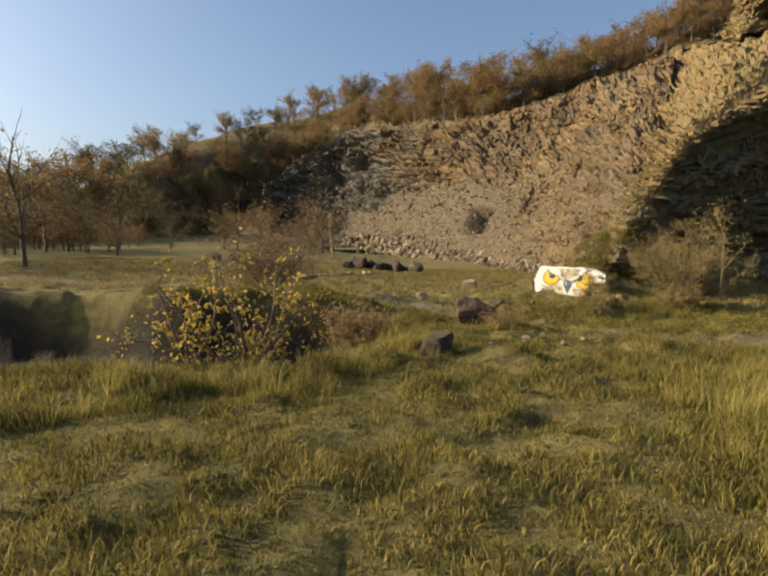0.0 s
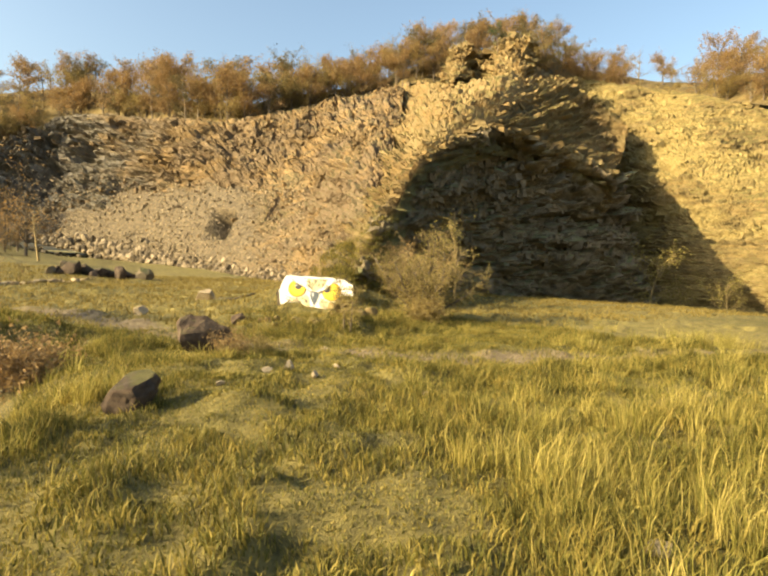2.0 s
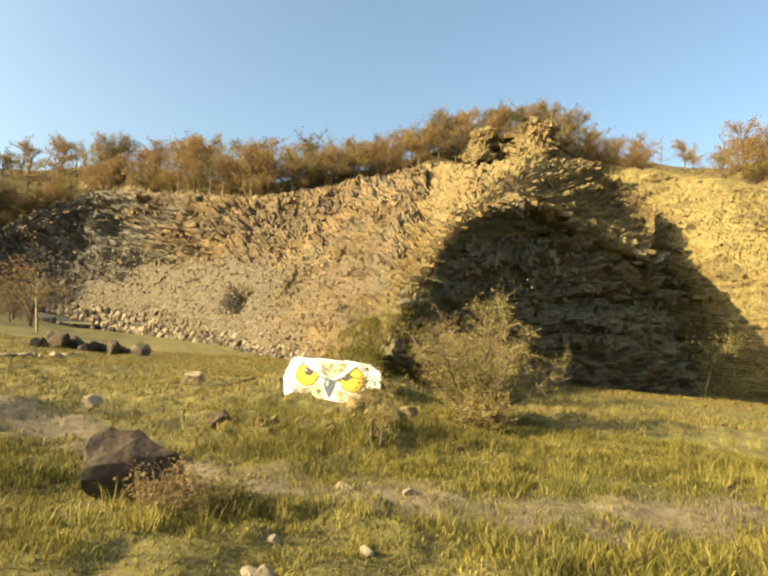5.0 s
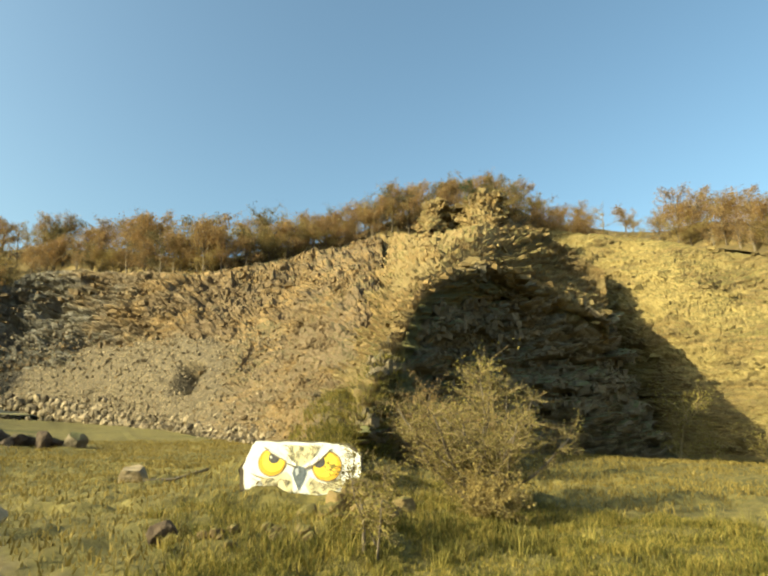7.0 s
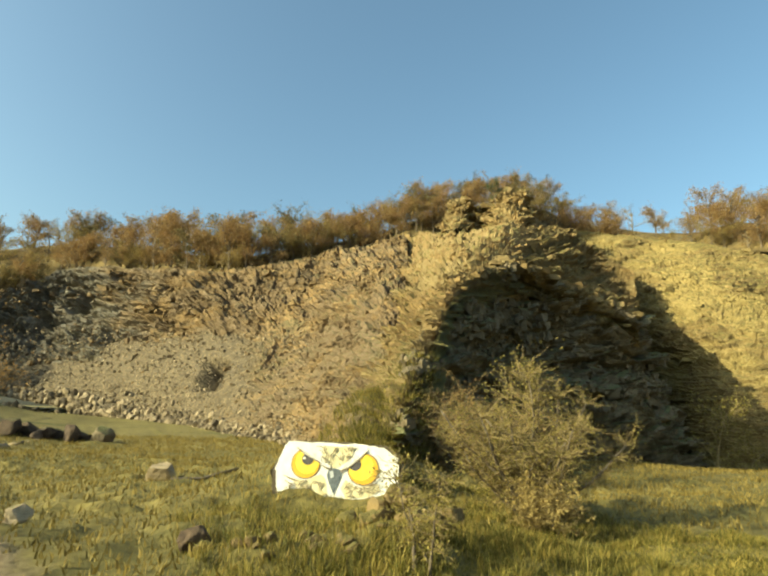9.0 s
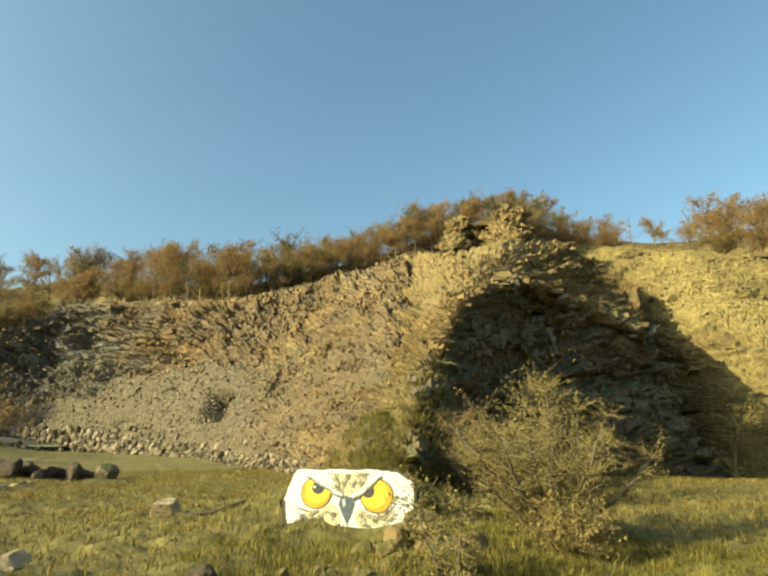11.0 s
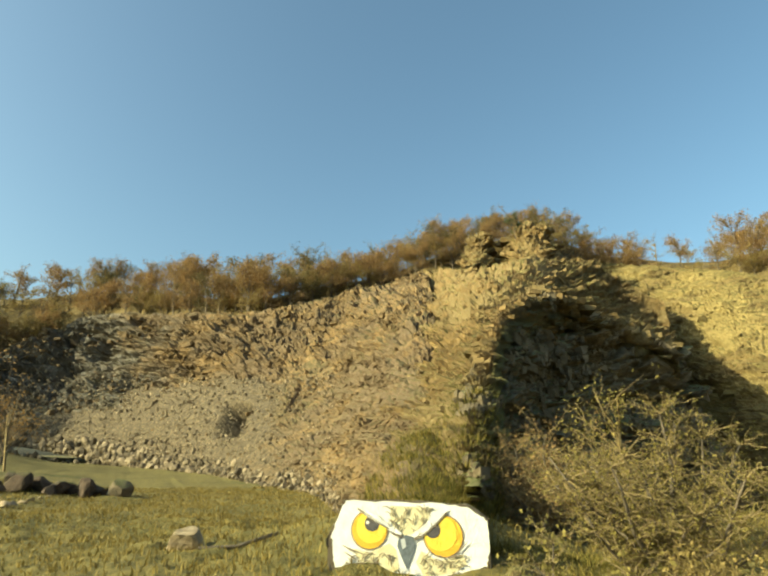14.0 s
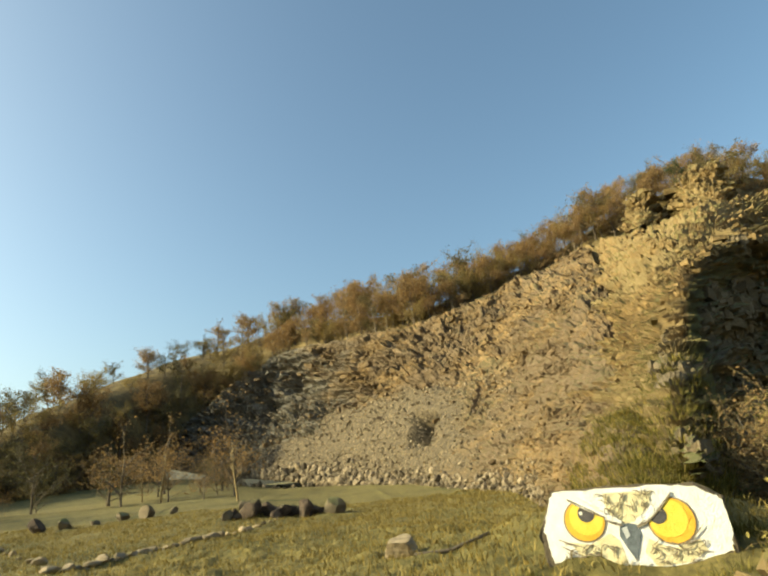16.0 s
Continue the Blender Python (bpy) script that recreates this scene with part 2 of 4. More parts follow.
def cliff(name, lines, nu, nv, mat, size, depth, label, strata=2.2, salt=0, lumps=1.0, calm=0.35, scree=0.3, hollows=(), bedding=0.5, loose=0, broken=None):
    """A rock face lofted through the lines, foot first, and broken into blocks of about that size, that stand out by about that depth."""
    rows = np.stack([spline(line, nu) for line in lines], 0)
    p = np.swapaxes(spline(rows, nv), 0, 1)
    du, dv = np.gradient(p, axis=0), np.gradient(p, axis=1)
    nrm = np.cross(du, dv)
    nrm /= np.maximum(np.linalg.norm(nrm, axis=-1, keepdims=True), 1e-9)
    to_eye = np.array(EYE) - p
    nrm *= np.sign((nrm * to_eye).sum(-1, keepdims=True))
    q = p.reshape(-1, 3)
    far = np.linalg.norm(to_eye, axis=-1).reshape(-1)
    rel = q - np.array(EYE)
    level = np.hypot(rel[:, 0], rel[:, 1])
    # Blocks keep their place on the rock and grow with the size of the face that they belong to.
    ang = np.stack([np.degrees(np.arctan2(rel[:, 0], rel[:, 1])), strata * np.degrees(np.arctan2(rel[:, 2], level)), 3.0 * np.log(level)], 1)
    ang = ang + 0.5 * size * np.stack([value_noise(ang / size * 0.9, salt + 50 + k) for k in range(3)], 1)
    h1, e1 = blocks(ang / (2.4 * size), salt)
    h2, e2 = blocks(ang / size, salt + 11)
    h3, e3 = blocks(ang / (0.45 * size), salt + 23)
    h4, e4 = blocks(ang / (0.2 * size), salt + 29)
    out = lumps * 1.2 * fractal(ang / (5 * size), 3, salt + 31) + 0.9 * (h1 - 0.5) + 1.0 * (h2 - 0.5) + 0.65 * (h3 - 0.5) + 0.3 * (h4 - 0.5)
    out -= 0.3 * (1 - smooth_step(0, 0.16, e1)) + 0.2 * (1 - smooth_step(0, 0.2, e2))
    bearing, rise = np.degrees(np.arctan2(rel[:, 0], rel[:, 1])), np.degrees(np.arctan2(rel[:, 2], level))
    up = np.broadcast_to(np.linspace(0, 1, nv), (nu, nv)).reshape(-1)
    wild = smooth_step(-0.2, 0.35, fractal(ang / (6 * size), 2, salt + 77) + 1.1 * smooth_step(0.25, 0.6, up) - scree)
    if broken:
        wild = broken(bearing, rise, fractal(ang / (3 * size), 3, salt + 78))
    rough = depth * (calm + (1 - calm) * wild)
    pits = np.zeros(len(q))
    for ha, he, hw, hh, hd in hollows:
        lean = bearing - ha - 0.45 * (rise - he)
        pits -= hd * np.exp(-((lean / hw) ** 6) - ((rise - he) / hh) ** 6)
    scale = far * 0.0175 * size
    taper = np.broadcast_to(smooth_step(0.0, 0.05, np.linspace(0, 1, nv)) * (0.4 + 0.6 * smooth_step(1.0, 0.9, np.linspace(0, 1, nv))), (nu, nv)).reshape(-1)
    beds = ang[:, 1] / size * 0.9 + 0.8 * fractal(ang / (4 * size), 3, salt + 41)
    out += bedding * ((beds - np.floor(beds)) ** 1.5 - 0.4)
    level_out = nrm.reshape(-1, 3) * (1, 1, 0.7)
    level_out /= np.maximum(np.linalg.norm(level_out, axis=1, keepdims=True), 1e-6)
    q = q + level_out * (scale * (out * rough + pits) * taper)[:, None]
    ob = grid_mesh(name, nu, nv, q, mat, smooth=False)
    if broken:
        spots = fractal(ang / (1.6 * size), 4, salt + 79)
        for key, value in (("waste", (1 - smooth_step(0.2, 0.5, wild)) * (1 - smooth_step(10.5, 14, bearing + 1.5 * spots))), ("grey_beds", smooth_step(4.5, -4.0, bearing + 4 * spots) * smooth_step(0.1, 0.5, wild) * 0.9)):
            ob.data.attributes.new(key, "FLOAT", "POINT").data.foreach_set("value", value.astype(np.float32))
    if loose:
        rs_b = np.random.RandomState(salt)
        weight = ((0.02 if broken else 0.012) + smooth_step(0.1, 0.45, up + 0.3 * (scree < 0.5)) * wild * smooth_step(-0.1, 0.4, fractal(ang / (2.2 * size) * (0.6, 1.2, 1), 3, salt + 88))) * np.clip(far, 20, 160) ** -1.0 * (np.linalg.norm(du, axis=-1) * np.linalg.norm(dv, axis=-1)).reshape(-1) / far
        pick = rs_b.choice(len(q), loose, p=weight / weight.sum())
        s = far[pick] * 0.0175 * size * rs_b.choice((0.1, 0.15, 0.22, 0.32, 0.5), loose, p=(0.34, 0.3, 0.2, 0.12, 0.04)) * rs_b.uniform(0.8, 1.2, loose)
        corner = np.array([(i, j, k) for i in (-1, 1) for j in (-1, 1) for k in (-1, 1)], float)
        box = corner[None] * (1 + rs_b.uniform(-0.35, 0.25, (loose, 8, 3))) * (s[:, None] * rs_b.uniform(0.55, 1.2, (loose, 3)) * (0.62, 0.5, 0.62 / min(strata, 2.2)))[:, None, :]
        w = rs_b.uniform(0, 2 * np.pi, loose)
        c, d = np.cos(w)[:, None], np.sin(w)[:, None]
        turned = np.stack([box[..., 0] * c - box[..., 1] * d, box[..., 0] * d + box[..., 1] * c, box[..., 2]], -1)
        turned[..., 2] += turned[..., 0] * rs_b.normal(0, 0.22, (loose, 1)) + turned[..., 1] * rs_b.normal(0, 0.22, (loose, 1))
        turned += (q[pick] + level_out[pick] * s[:, None] * 0.2)[:, None, :]
        side_faces = np.array([(0, 1, 3, 2), (4, 6, 7, 5), (0, 4, 5, 1), (2, 3, 7, 6), (0, 2, 6, 4), (1, 5, 7, 3)])
        me = bpy.data.meshes.new("crag_blocks")
        me.from_pydata(turned.reshape(-1, 3).tolist(), [], (side_faces[None] + 8 * np.arange(loose)[:, None, None]).reshape(-1, 4).tolist())
        me.materials.append(mat)
        tagged(new("crag_blocks", me), "broken blocks jutting from the " + name.split("_")[0], "rock", kind="stuff")
    return tagged(ob, label, "cliff", kind="structure")


LEFT_AZ = (-15, -11, -5, 1, 6.3, 12, 16, 18.5, 20.5, 24.5, 28)
left_foot = [polar(a, e, d) for a, e, d in zip(LEFT_AZ, (2.2, 1.2, 0.1, -1.2, -2.2, -3.4, -4.2, -5.0, -5.0, -4.5, -4.5), (160, 145, 118, 88, 60, 36, 27, 16, 10.9, 10.3, 11.4))]
left_mid = [polar(a, e, d) for a, e, d in zip(LEFT_AZ, (3.6, 3.4, 3.0, 2.4, 2.0, 1.2, 0.6, 0.4, 0.2, 1.8, 2.6), (162, 149, 128, 98, 69, 45, 36, 27, 18, 15.5, 18))]
left_high = [polar(a, e, d) for a, e, d in zip(LEFT_AZ, (4.6, 5.6, 7.4, 7.4, 7.8, 8.0, 8.2, 8.4, 8.2, 8.4, 9.0), (165, 156, 149, 117, 92, 74, 66, 60, 46, 30, 30))]
left_top = [polar(a, e, d) for a, e, d in zip(LEFT_AZ, (5.4, 8.2, 12.2, 12.9, 13.4, 14.4, 15.4, 16.0, 16.5, 17.4, 18.8), (170, 164, 165, 136, 120, 114, 118, 122, 128, 130, 136))]


def broken_left(az, el, n):
    """Where the long face stands in crags rather than in scree and clean slopes."""
    line = np.interp(az, (-15, -9, -4, 2, 8, 12, 16, 20), (0.5, 2.0, 4.0, 6.8, 7.6, 7.0, 8.5, 9.0))
    crag = smooth_step(-0.7, 0.9, el - line + 1.5 * n)
    return crag * np.interp(az, (10, 15, 22), (1.0, 0.5, 0.45)) + 0.2 * smooth_step(11, 14, az)


cliff("cliff_1", [left_foot, left_mid, left_high, left_top], 430, 560, M_LEFT, 1.05, 0.8, "long broken buff quarry face with scree at its foot", 1.9, 3, 0.8, 0.1, 1.05, ((8.6, 3.4, 1.0, 1.3, 4.5), (-1.5, 6.6, 0.7, 0.9, 1.5), (14.2, 5.6, 0.3, 1.4, 0.5), (3.6, 8.2, 0.6, 0.5, 1.2), (-4.0, 9.6, 0.7, 1.0, 1.6), (-6.5, 7.2, 0.6, 0.8, 1.4), (7.5, 9.6, 0.5, 0.5, 1.0)), 0.25, 5600, broken_left)

RIDGE_AZ = (22.5, 26.8, 30.6, 34.4, 40.0, 43.0, 46.0, 48.6, 50.4)
ridge_base = [polar(a, e, d) for a, e, d in zip(RIDGE_AZ, (-5.0, -4.6, -4.4, 9.6, 12.0, 10.6, 9.0, 7.6, 6.6), (13.4, 11.6, 13.6, 25.2, 44, 54, 62, 65, 68))]
ridge_foot = [polar(a, e, d) for a, e, d in zip(RIDGE_AZ, (0.5, 3.0, 9.2, 13.4, 15.0, 13.3, 11.6, 10.4, 9.5), (18.0, 15.6, 18.6, 23.6, 42, 52, 60, 63, 66))]
ridge_mid = [polar(a, e, d) for a, e, d in zip(RIDGE_AZ, (9.5, 11.4, 13.2, 15.6, 17.2, 16.4, 14.2, 12.4, 11.4), (56, 38, 36, 44, 70, 88, 98, 96, 90))]
ridge_top = [polar(a, e, d) for a, e, d in zip(RIDGE_AZ, (16.8, 17.8, 18.4, 18.9, 19.2, 18.6, 16.8, 14.8, 13.6), (146, 124, 128, 130, 126, 126, 120, 112, 104))]
cliff("cliff_2", [ridge_base, ridge_foot, ridge_mid, ridge_top], 310, 560, M_ARETE, 1.0, 0.52, "ridge of bedded ochre rock and dry grass rising to crags", 6.0, 40, 0.9, 0.5, 0.0, ((29.0, 8.0, 0.4, 0.9, 1.6), (29.2, 12.0, 0.5, 0.3, 1.4), (25.6, 11.0, 0.8, 0.25, 1.0)), 1.3, 3600)

# The two crags at the head of the ridge.
crag_foot = [polar(a, e, d) for a, e, d in zip((31.4, 32.4, 33.6, 34.4, 35.2, 35.9, 37, 39.0, 40.6, 41.4), (18.6, 18.8, 19.0, 18.8, 18.4, 18.4, 18.6, 18.6, 18.2, 17.8), (112, 108, 108, 110, 118, 114, 106, 104, 106, 112))]
crag_top = [polar(a, e, d) for a, e, d in zip((31.4, 32.4, 33.6, 34.4, 35.2, 35.9, 37, 39.0, 40.6, 41.4), (19.0, 20.9, 21.6, 21.2, 18.9, 20.2, 22.0, 22.2, 21.9, 18.2), (122, 124, 124, 124, 124, 124, 122, 120, 120, 120))]
cliff("cliff_5", [crag_foot, crag_top], 170, 90, M_ARETE, 1.0, 0.7, "pair of weathered ochre crags on the ridge", 2.0, 55, 0.6, 0.7, 0.0, (), 0.5, 700)

face_foot = [polar(a, e, d) for a, e, d in zip((28.4, 30.6, 35, 40, 46, 52, 55), (-6.5, -6, -5, -4.4, -4, -3.8, -3.6), (11.0, 13, 20, 34, 50, 64, 74))]
face_mid = [polar(a, e, d) for a, e, d in zip((28.4, 30.4, 34.6, 40, 46, 50.4, 52.4), (-0.8, 3, 6.0, 6.5, 5.6, 4.5, 4.6), (12.0, 16.4, 22, 37.5, 55, 64, 78))]
face_top = [polar(a, e, d) for a, e, d in zip((28.4, 30.2, 34.4, 40.0, 46.0, 50.0, 51.2), (3.2, 9.2, 13.5, 15.0, 11.6, 9.7, 9.6), (15.4, 18.9, 23.9, 42.4, 60.3, 65.4, 82))]
cliff("cliff_3", [face_foot, face_mid, face_top], 360, 240, M_FACE, 1.6, 0.85, "tall grey quarry face in deep shade", 1.2, 70, 1.3, 0.8, 0.0, (), 0.4, 2500)



def ledges(line, count, low, high, mat, seed, label):
    """Slabs of bedded rock that jut from a broken edge, one by one."""
    rng = random.Random(seed)
    pts = spline(line, 400)
    faces = [(0, 1, 3, 2), (4, 6, 7, 5), (0, 4, 5, 1), (2, 3, 7, 6), (0, 2, 6, 4), (1, 5, 7, 3)]
    for _ in range(count):
        p = Vector(pts[rng.randint(5, 394)])
        d = math.hypot(p.x - EYE.x, p.y - EYE.y)
        s = d * rng.uniform(low, high)
        box = []
        for i in (-1, 1):
            for j in (-1, 1):
                for k in (-1, 1):
                    box.append((i * s * rng.uniform(0.7, 1.25), j * s * rng.uniform(0.6, 1.1), k * s * rng.uniform(0.25, 0.5)))
        me = bpy.data.meshes.new("rock_ledge")
        me.from_pydata(box, [], faces)
        me.materials.append(mat)
        ob = new("rock_ledge", me)
        ob.matrix_world = pose(p.x + rng.gauss(0, 0.5) * s, p.y + rng.gauss(0, 0.5) * s, p.z + rng.gauss(0, 0.6) * s, rng.gauss(0, 9), rng.gauss(0, 9), rng.uniform(20, 70))
        tagged(ob, label, "rock", "slabs along the ridge's broken edge")


ledges(face_top[1:6], 120, 0.005, 0.013, M_ARETE, 21, "jutting slab of bedded ochre rock on the broken edge")
ledges(crag_top[1:9], 26, 0.006, 0.013, M_ARETE, 22, "weathered slab of ochre rock on the crag")
nose = [polar(a, e, d) for a, e, d in ((29.0, -3.5, 13.4), (29.5, 0.0, 14.8), (30.0, 4.5, 16.8), (30.5, 9.4, 18.9))]
ledges(nose, 70, 0.006, 0.014, M_ARETE, 23, "jutting slab of bedded rock on the ridge's nose")

WALL_AZ = (44, 48, 52, 57, 63, 72, 84, 100, 125)
wall_foot = [polar(a, e, d) for a, e, d in zip(WALL_AZ, (-3.2, -3.2, -3.3, -3.5, -3.6, -3.6, -3.6, -3.6, -3.0), (96, 90, 82, 74, 70, 68, 68, 70, 80))]
wall_mid = [polar(a, e, d) for a, e, d in zip(WALL_AZ, (8, 8, 7.5, 6.5, 5.0, 5.0, 5, 5, 5), (112, 104, 95, 86, 82, 78, 78, 80, 92))]
wall_top = [polar(a, e, d) for a, e, d in zip(WALL_AZ, (18.4, 17.6, 16.7, 15.6, 13.6, 12, 11, 10, 9), (150, 146, 140, 132, 124, 116, 112, 112, 120))]
cliff("cliff_4", [wall_foot, wall_mid, wall_top], 400, 320, M_RIGHT, 1.5, 0.23, "sunlit wall of yellow bedded rock with grassy ledges", 5.0, 90, 0.6, 0.45, 0.3, (), 0.9, 1500)

# ---- the wooded hill behind the faces ----
HILL_AZ = (-75, -50, -34, -26, -18, -11, -5, 1, 6.3, 12, 18, 24.5, 28, 34, 40, 46, 52, 60, 72, 90, 125)
HILL_NEAR_EL = (-0.6, -0.6, -0.4, -0.2, 0.4, 5.0, 11.4, 12.2, 12.8, 13.8, 15.4, 16.6, 18.0, 18.2, 17.8, 15.5, 15.2, 14.6, 12.0, 10.0, 8.4)
HILL_NEAR_D = (80, 80, 95, 118, 150, 168, 165, 138, 122, 116, 124, 131, 128, 132, 130, 150, 146, 136, 122, 116, 124)
HILL_TOP_EL = (2.2, 2.6, 4.2, 8.0, 11.0, 12.8, 13.8, 14.1, 14.2, 14.7, 15.9, 17.4, 18.6, 19.8, 20.0, 17.8, 16.3, 15.8, 14.0, 12, 9.4)
hill_near = [polar(a, e, d) for a, e, d in zip(HILL_AZ, HILL_NEAR_EL, HILL_NEAR_D)]
hill_top = [polar(a, e, d + 45) for a, e, d in zip(HILL_AZ, HILL_TOP_EL, HILL_NEAR_D)]
hill_back = [polar(a, 0.6 * e, d + 260) for a, e, d in zip(HILL_AZ, HILL_TOP_EL, HILL_NEAR_D)]


def hill_material():
    m, n, l, b = material("leaf_litter_and_scrub", 0.95)
    c = ramp(n, l, noise_tex(n, l, 0.25, 8, 0.7), [(0.3, (0.06, 0.05, 0.025)), (0.5, (0.13, 0.095, 0.04)), (0.7, (0.22, 0.16, 0.06))])
    l.new(c, b.inputs["Base Color"])
    bump(n, l, b, noise_tex(n, l, 0.9, 6), 1.0, 0.6)
    return m


hill_rows = np.swapaxes(spline(np.stack([spline(r, 200) for r in (hill_near, hill_top, hill_back)], 0), 40), 0, 1)
hill_pts = hill_rows.reshape(-1, 3)
hill_pts = hill_pts + np.stack([0 * hill_pts[:, 0], 0 * hill_pts[:, 0], 1.2 * fractal(hill_pts * 0.06, 3, 8)], 1)
tagged(grid_mesh("backdrop_hill", 200, 40, hill_pts, hill_material()), "wooded hillside in autumn behind the quarry", "hill", kind="structure")


# ---- building blocks of things ----
def mesh_from(name, verts, faces, mat, smooth=False):
    me = bpy.data.meshes.new(name)
    me.from_pydata([tuple(v) for v in verts], [], [tuple(f) for f in faces])
    if smooth:
        me.polygons.foreach_set("use_smooth", np.full(len(me.polygons), True))
    me.materials.append(mat)
    me.update()
    return me


def part(name, me, parent, label=""):
    ob = new(name, me)
    ob.parent = parent
    return tagged(ob, label)


def tubes(paths, sides=4):
    """Tapered tubes along the paths: (points, first radius, last radius)."""
    verts, faces = [], []
    for pts, r0, r1 in paths:
        pts = [Vector(p) for p in pts]
        start = len(verts)
        for i, p in enumerate(pts):
            along = (pts[min(i + 1, len(pts) - 1)] - pts[max(i - 1, 0)]).normalized()
            a = along.orthogonal().normalized()
            b = along.cross(a)
            r = r0 + (r1 - r0) * i / (len(pts) - 1)
            for k in range(sides):
                w = 2 * math.pi * k / sides
                verts.append(p + a * (r * math.cos(w)) + b * (r * math.sin(w)))
        for i in range(len(pts) - 1):
            for k in range(sides):
                n2 = (k + 1) % sides
                faces.append((start + i * sides + k, start + i * sides + n2, start + (i + 1) * sides + n2, start + (i + 1) * sides + k))
        faces.append(tuple(start + (len(pts) - 1) * sides + k for k in range(sides)))
    return verts, faces


def leaves(points, size, rng):
    """A small folded leaf at each point, turned at random."""
    rs_l = np.random.RandomState(rng.randint(0, 10 ** 6))
    n = len(points)
    a = rs_l.normal(0, 1, (n, 3))
    a /= np.linalg.norm(a, axis=1, keepdims=True)
    b = np.cross(a, rs_l.normal(0, 1, (n, 3)))
    b /= np.maximum(np.linalg.norm(b, axis=1, keepdims=True), 1e-6)
    c = np.cross(a, b) * 0.14
    s = (size * rs_l.uniform(0.6, 1.3, n))[:, None]
    p = np.array([tuple(q) for q in points])
    verts = np.stack([p - 0.6 * s * a, p + s * (0.36 * b + c), p + 0.75 * s * a, p + s * (c - 0.36 * b)], 1).reshape(-1, 3)
    k = 4 * np.arange(n)
    return verts.tolist(), np.concatenate([np.stack([k, k + 1, k + 2], 1), np.stack([k, k + 2, k + 3], 1)]).tolist()


def limb(rng, start, heading, length, bend, steps=5, droop=0.0):
    pts, p, h = [Vector(start)], Vector(start), Vector(heading).normalized()
    for _ in range(steps):
        h = (h + Vector((rng.uniform(-bend, bend), rng.uniform(-bend, bend), rng.uniform(-bend, bend) - droop))).normalized()
        p = p + h * (length / steps)
        pts.append(p.copy())
    return pts


def plain_material(name, low, high, scale=4.0, rough=0.9, each=0.0, glow=0.0):
    """Stained colour between two tones; each: how far single pieces differ; glow: how much light passes through."""
    m, n, l, b = material(name, rough)
    fac = noise_tex(n, l, scale, 6)
    if each:
        geo = n.new("ShaderNodeNewGeometry")
        fac = math_node(n, l, "ADD", math_node(n, l, "MULTIPLY", fac, 1 - each), math_node(n, l, "MULTIPLY", geo.outputs["Random Per Island"], each), True)
    col = ramp(n, l, fac, [(0.25, low), (0.75, high)])
    l.new(col, b.inputs["Base Color"])
    if glow:
        tr = n.new("ShaderNodeBsdfTranslucent")
        l.new(col, tr.inputs["Color"])
        mx = n.new("ShaderNodeMixShader")
        mx.inputs[0].default_value = glow
        l.new(b.outputs[0], mx.inputs[1])
        l.new(tr.outputs[0], mx.inputs[2])
        l.new(mx.outputs[0], n["Material Output"].inputs["Surface"])
    else:
        bump(n, l, b, noise_tex(n, l, scale * 4, 8, 0.7), 0.7, 0.25 / scale)
    return m


M_BARK = plain_material("grey_brown_bark", (0.08, 0.06, 0.04), (0.2, 0.16, 0.11), 6.0)
M_TWIG = plain_material("pale_twigs", (0.12, 0.085, 0.04), (0.28, 0.21, 0.095), 8.0, 0.85, 0.6)
M_RUST = plain_material("rust_leaves", (0.19, 0.115, 0.045), (0.4, 0.25, 0.1), 0.6, 0.8, 0.32, 0.35)
M_OLIVE = plain_material("olive_leaves", (0.17, 0.125, 0.042), (0.38, 0.28, 0.1), 0.6, 0.8, 0.32, 0.35)
M_BROWN = plain_material("brown_leaves", (0.17, 0.105, 0.045), (0.37, 0.24, 0.1), 0.6, 0.8, 0.32, 0.35)
# Darker leaves: the shade of backlit woods is put into their colour.
M_SHADE_LEAF = plain_material("shade_toned_leaves", (0.07, 0.062, 0.024), (0.2, 0.155, 0.06), 0.6, 0.8, 0.3, 0.2)
M_GOLD = plain_material("yellow_leaves", (0.28, 0.19, 0.03), (0.62, 0.45, 0.08), 5.0, 0.7, 0.7, 0.4)
M_HAW = plain_material("hawthorn_leaves", (0.13, 0.105, 0.03), (0.31, 0.25, 0.07), 3.0, 0.75, 0.7, 0.4)
M_GREEN = plain_material("evergreen_leaves", (0.03, 0.045, 0.018), (0.08, 0.11, 0.04), 2.0, 0.7, 0.6, 0.2)
M_DARKROCK = rock_material("dark_mossy_stone", (0.045, 0.033, 0.025), (0.11, 0.08, 0.055), (0.22, 0.17, 0.12), (0.1, 0.09, 0.03), 0.7, 0.85)
M_PALEROCK = rock_material("pale_limestone", (0.2, 0.16, 0.1), (0.34, 0.28, 0.19), (0.48, 0.41, 0.3), (0.3, 0.25, 0.1), 0.7, 0.95)
M_SCREE = plain_material("scree_stone", (0.09, 0.07, 0.045), (0.33, 0.26, 0.165), 1.2, 0.92, 0.7)


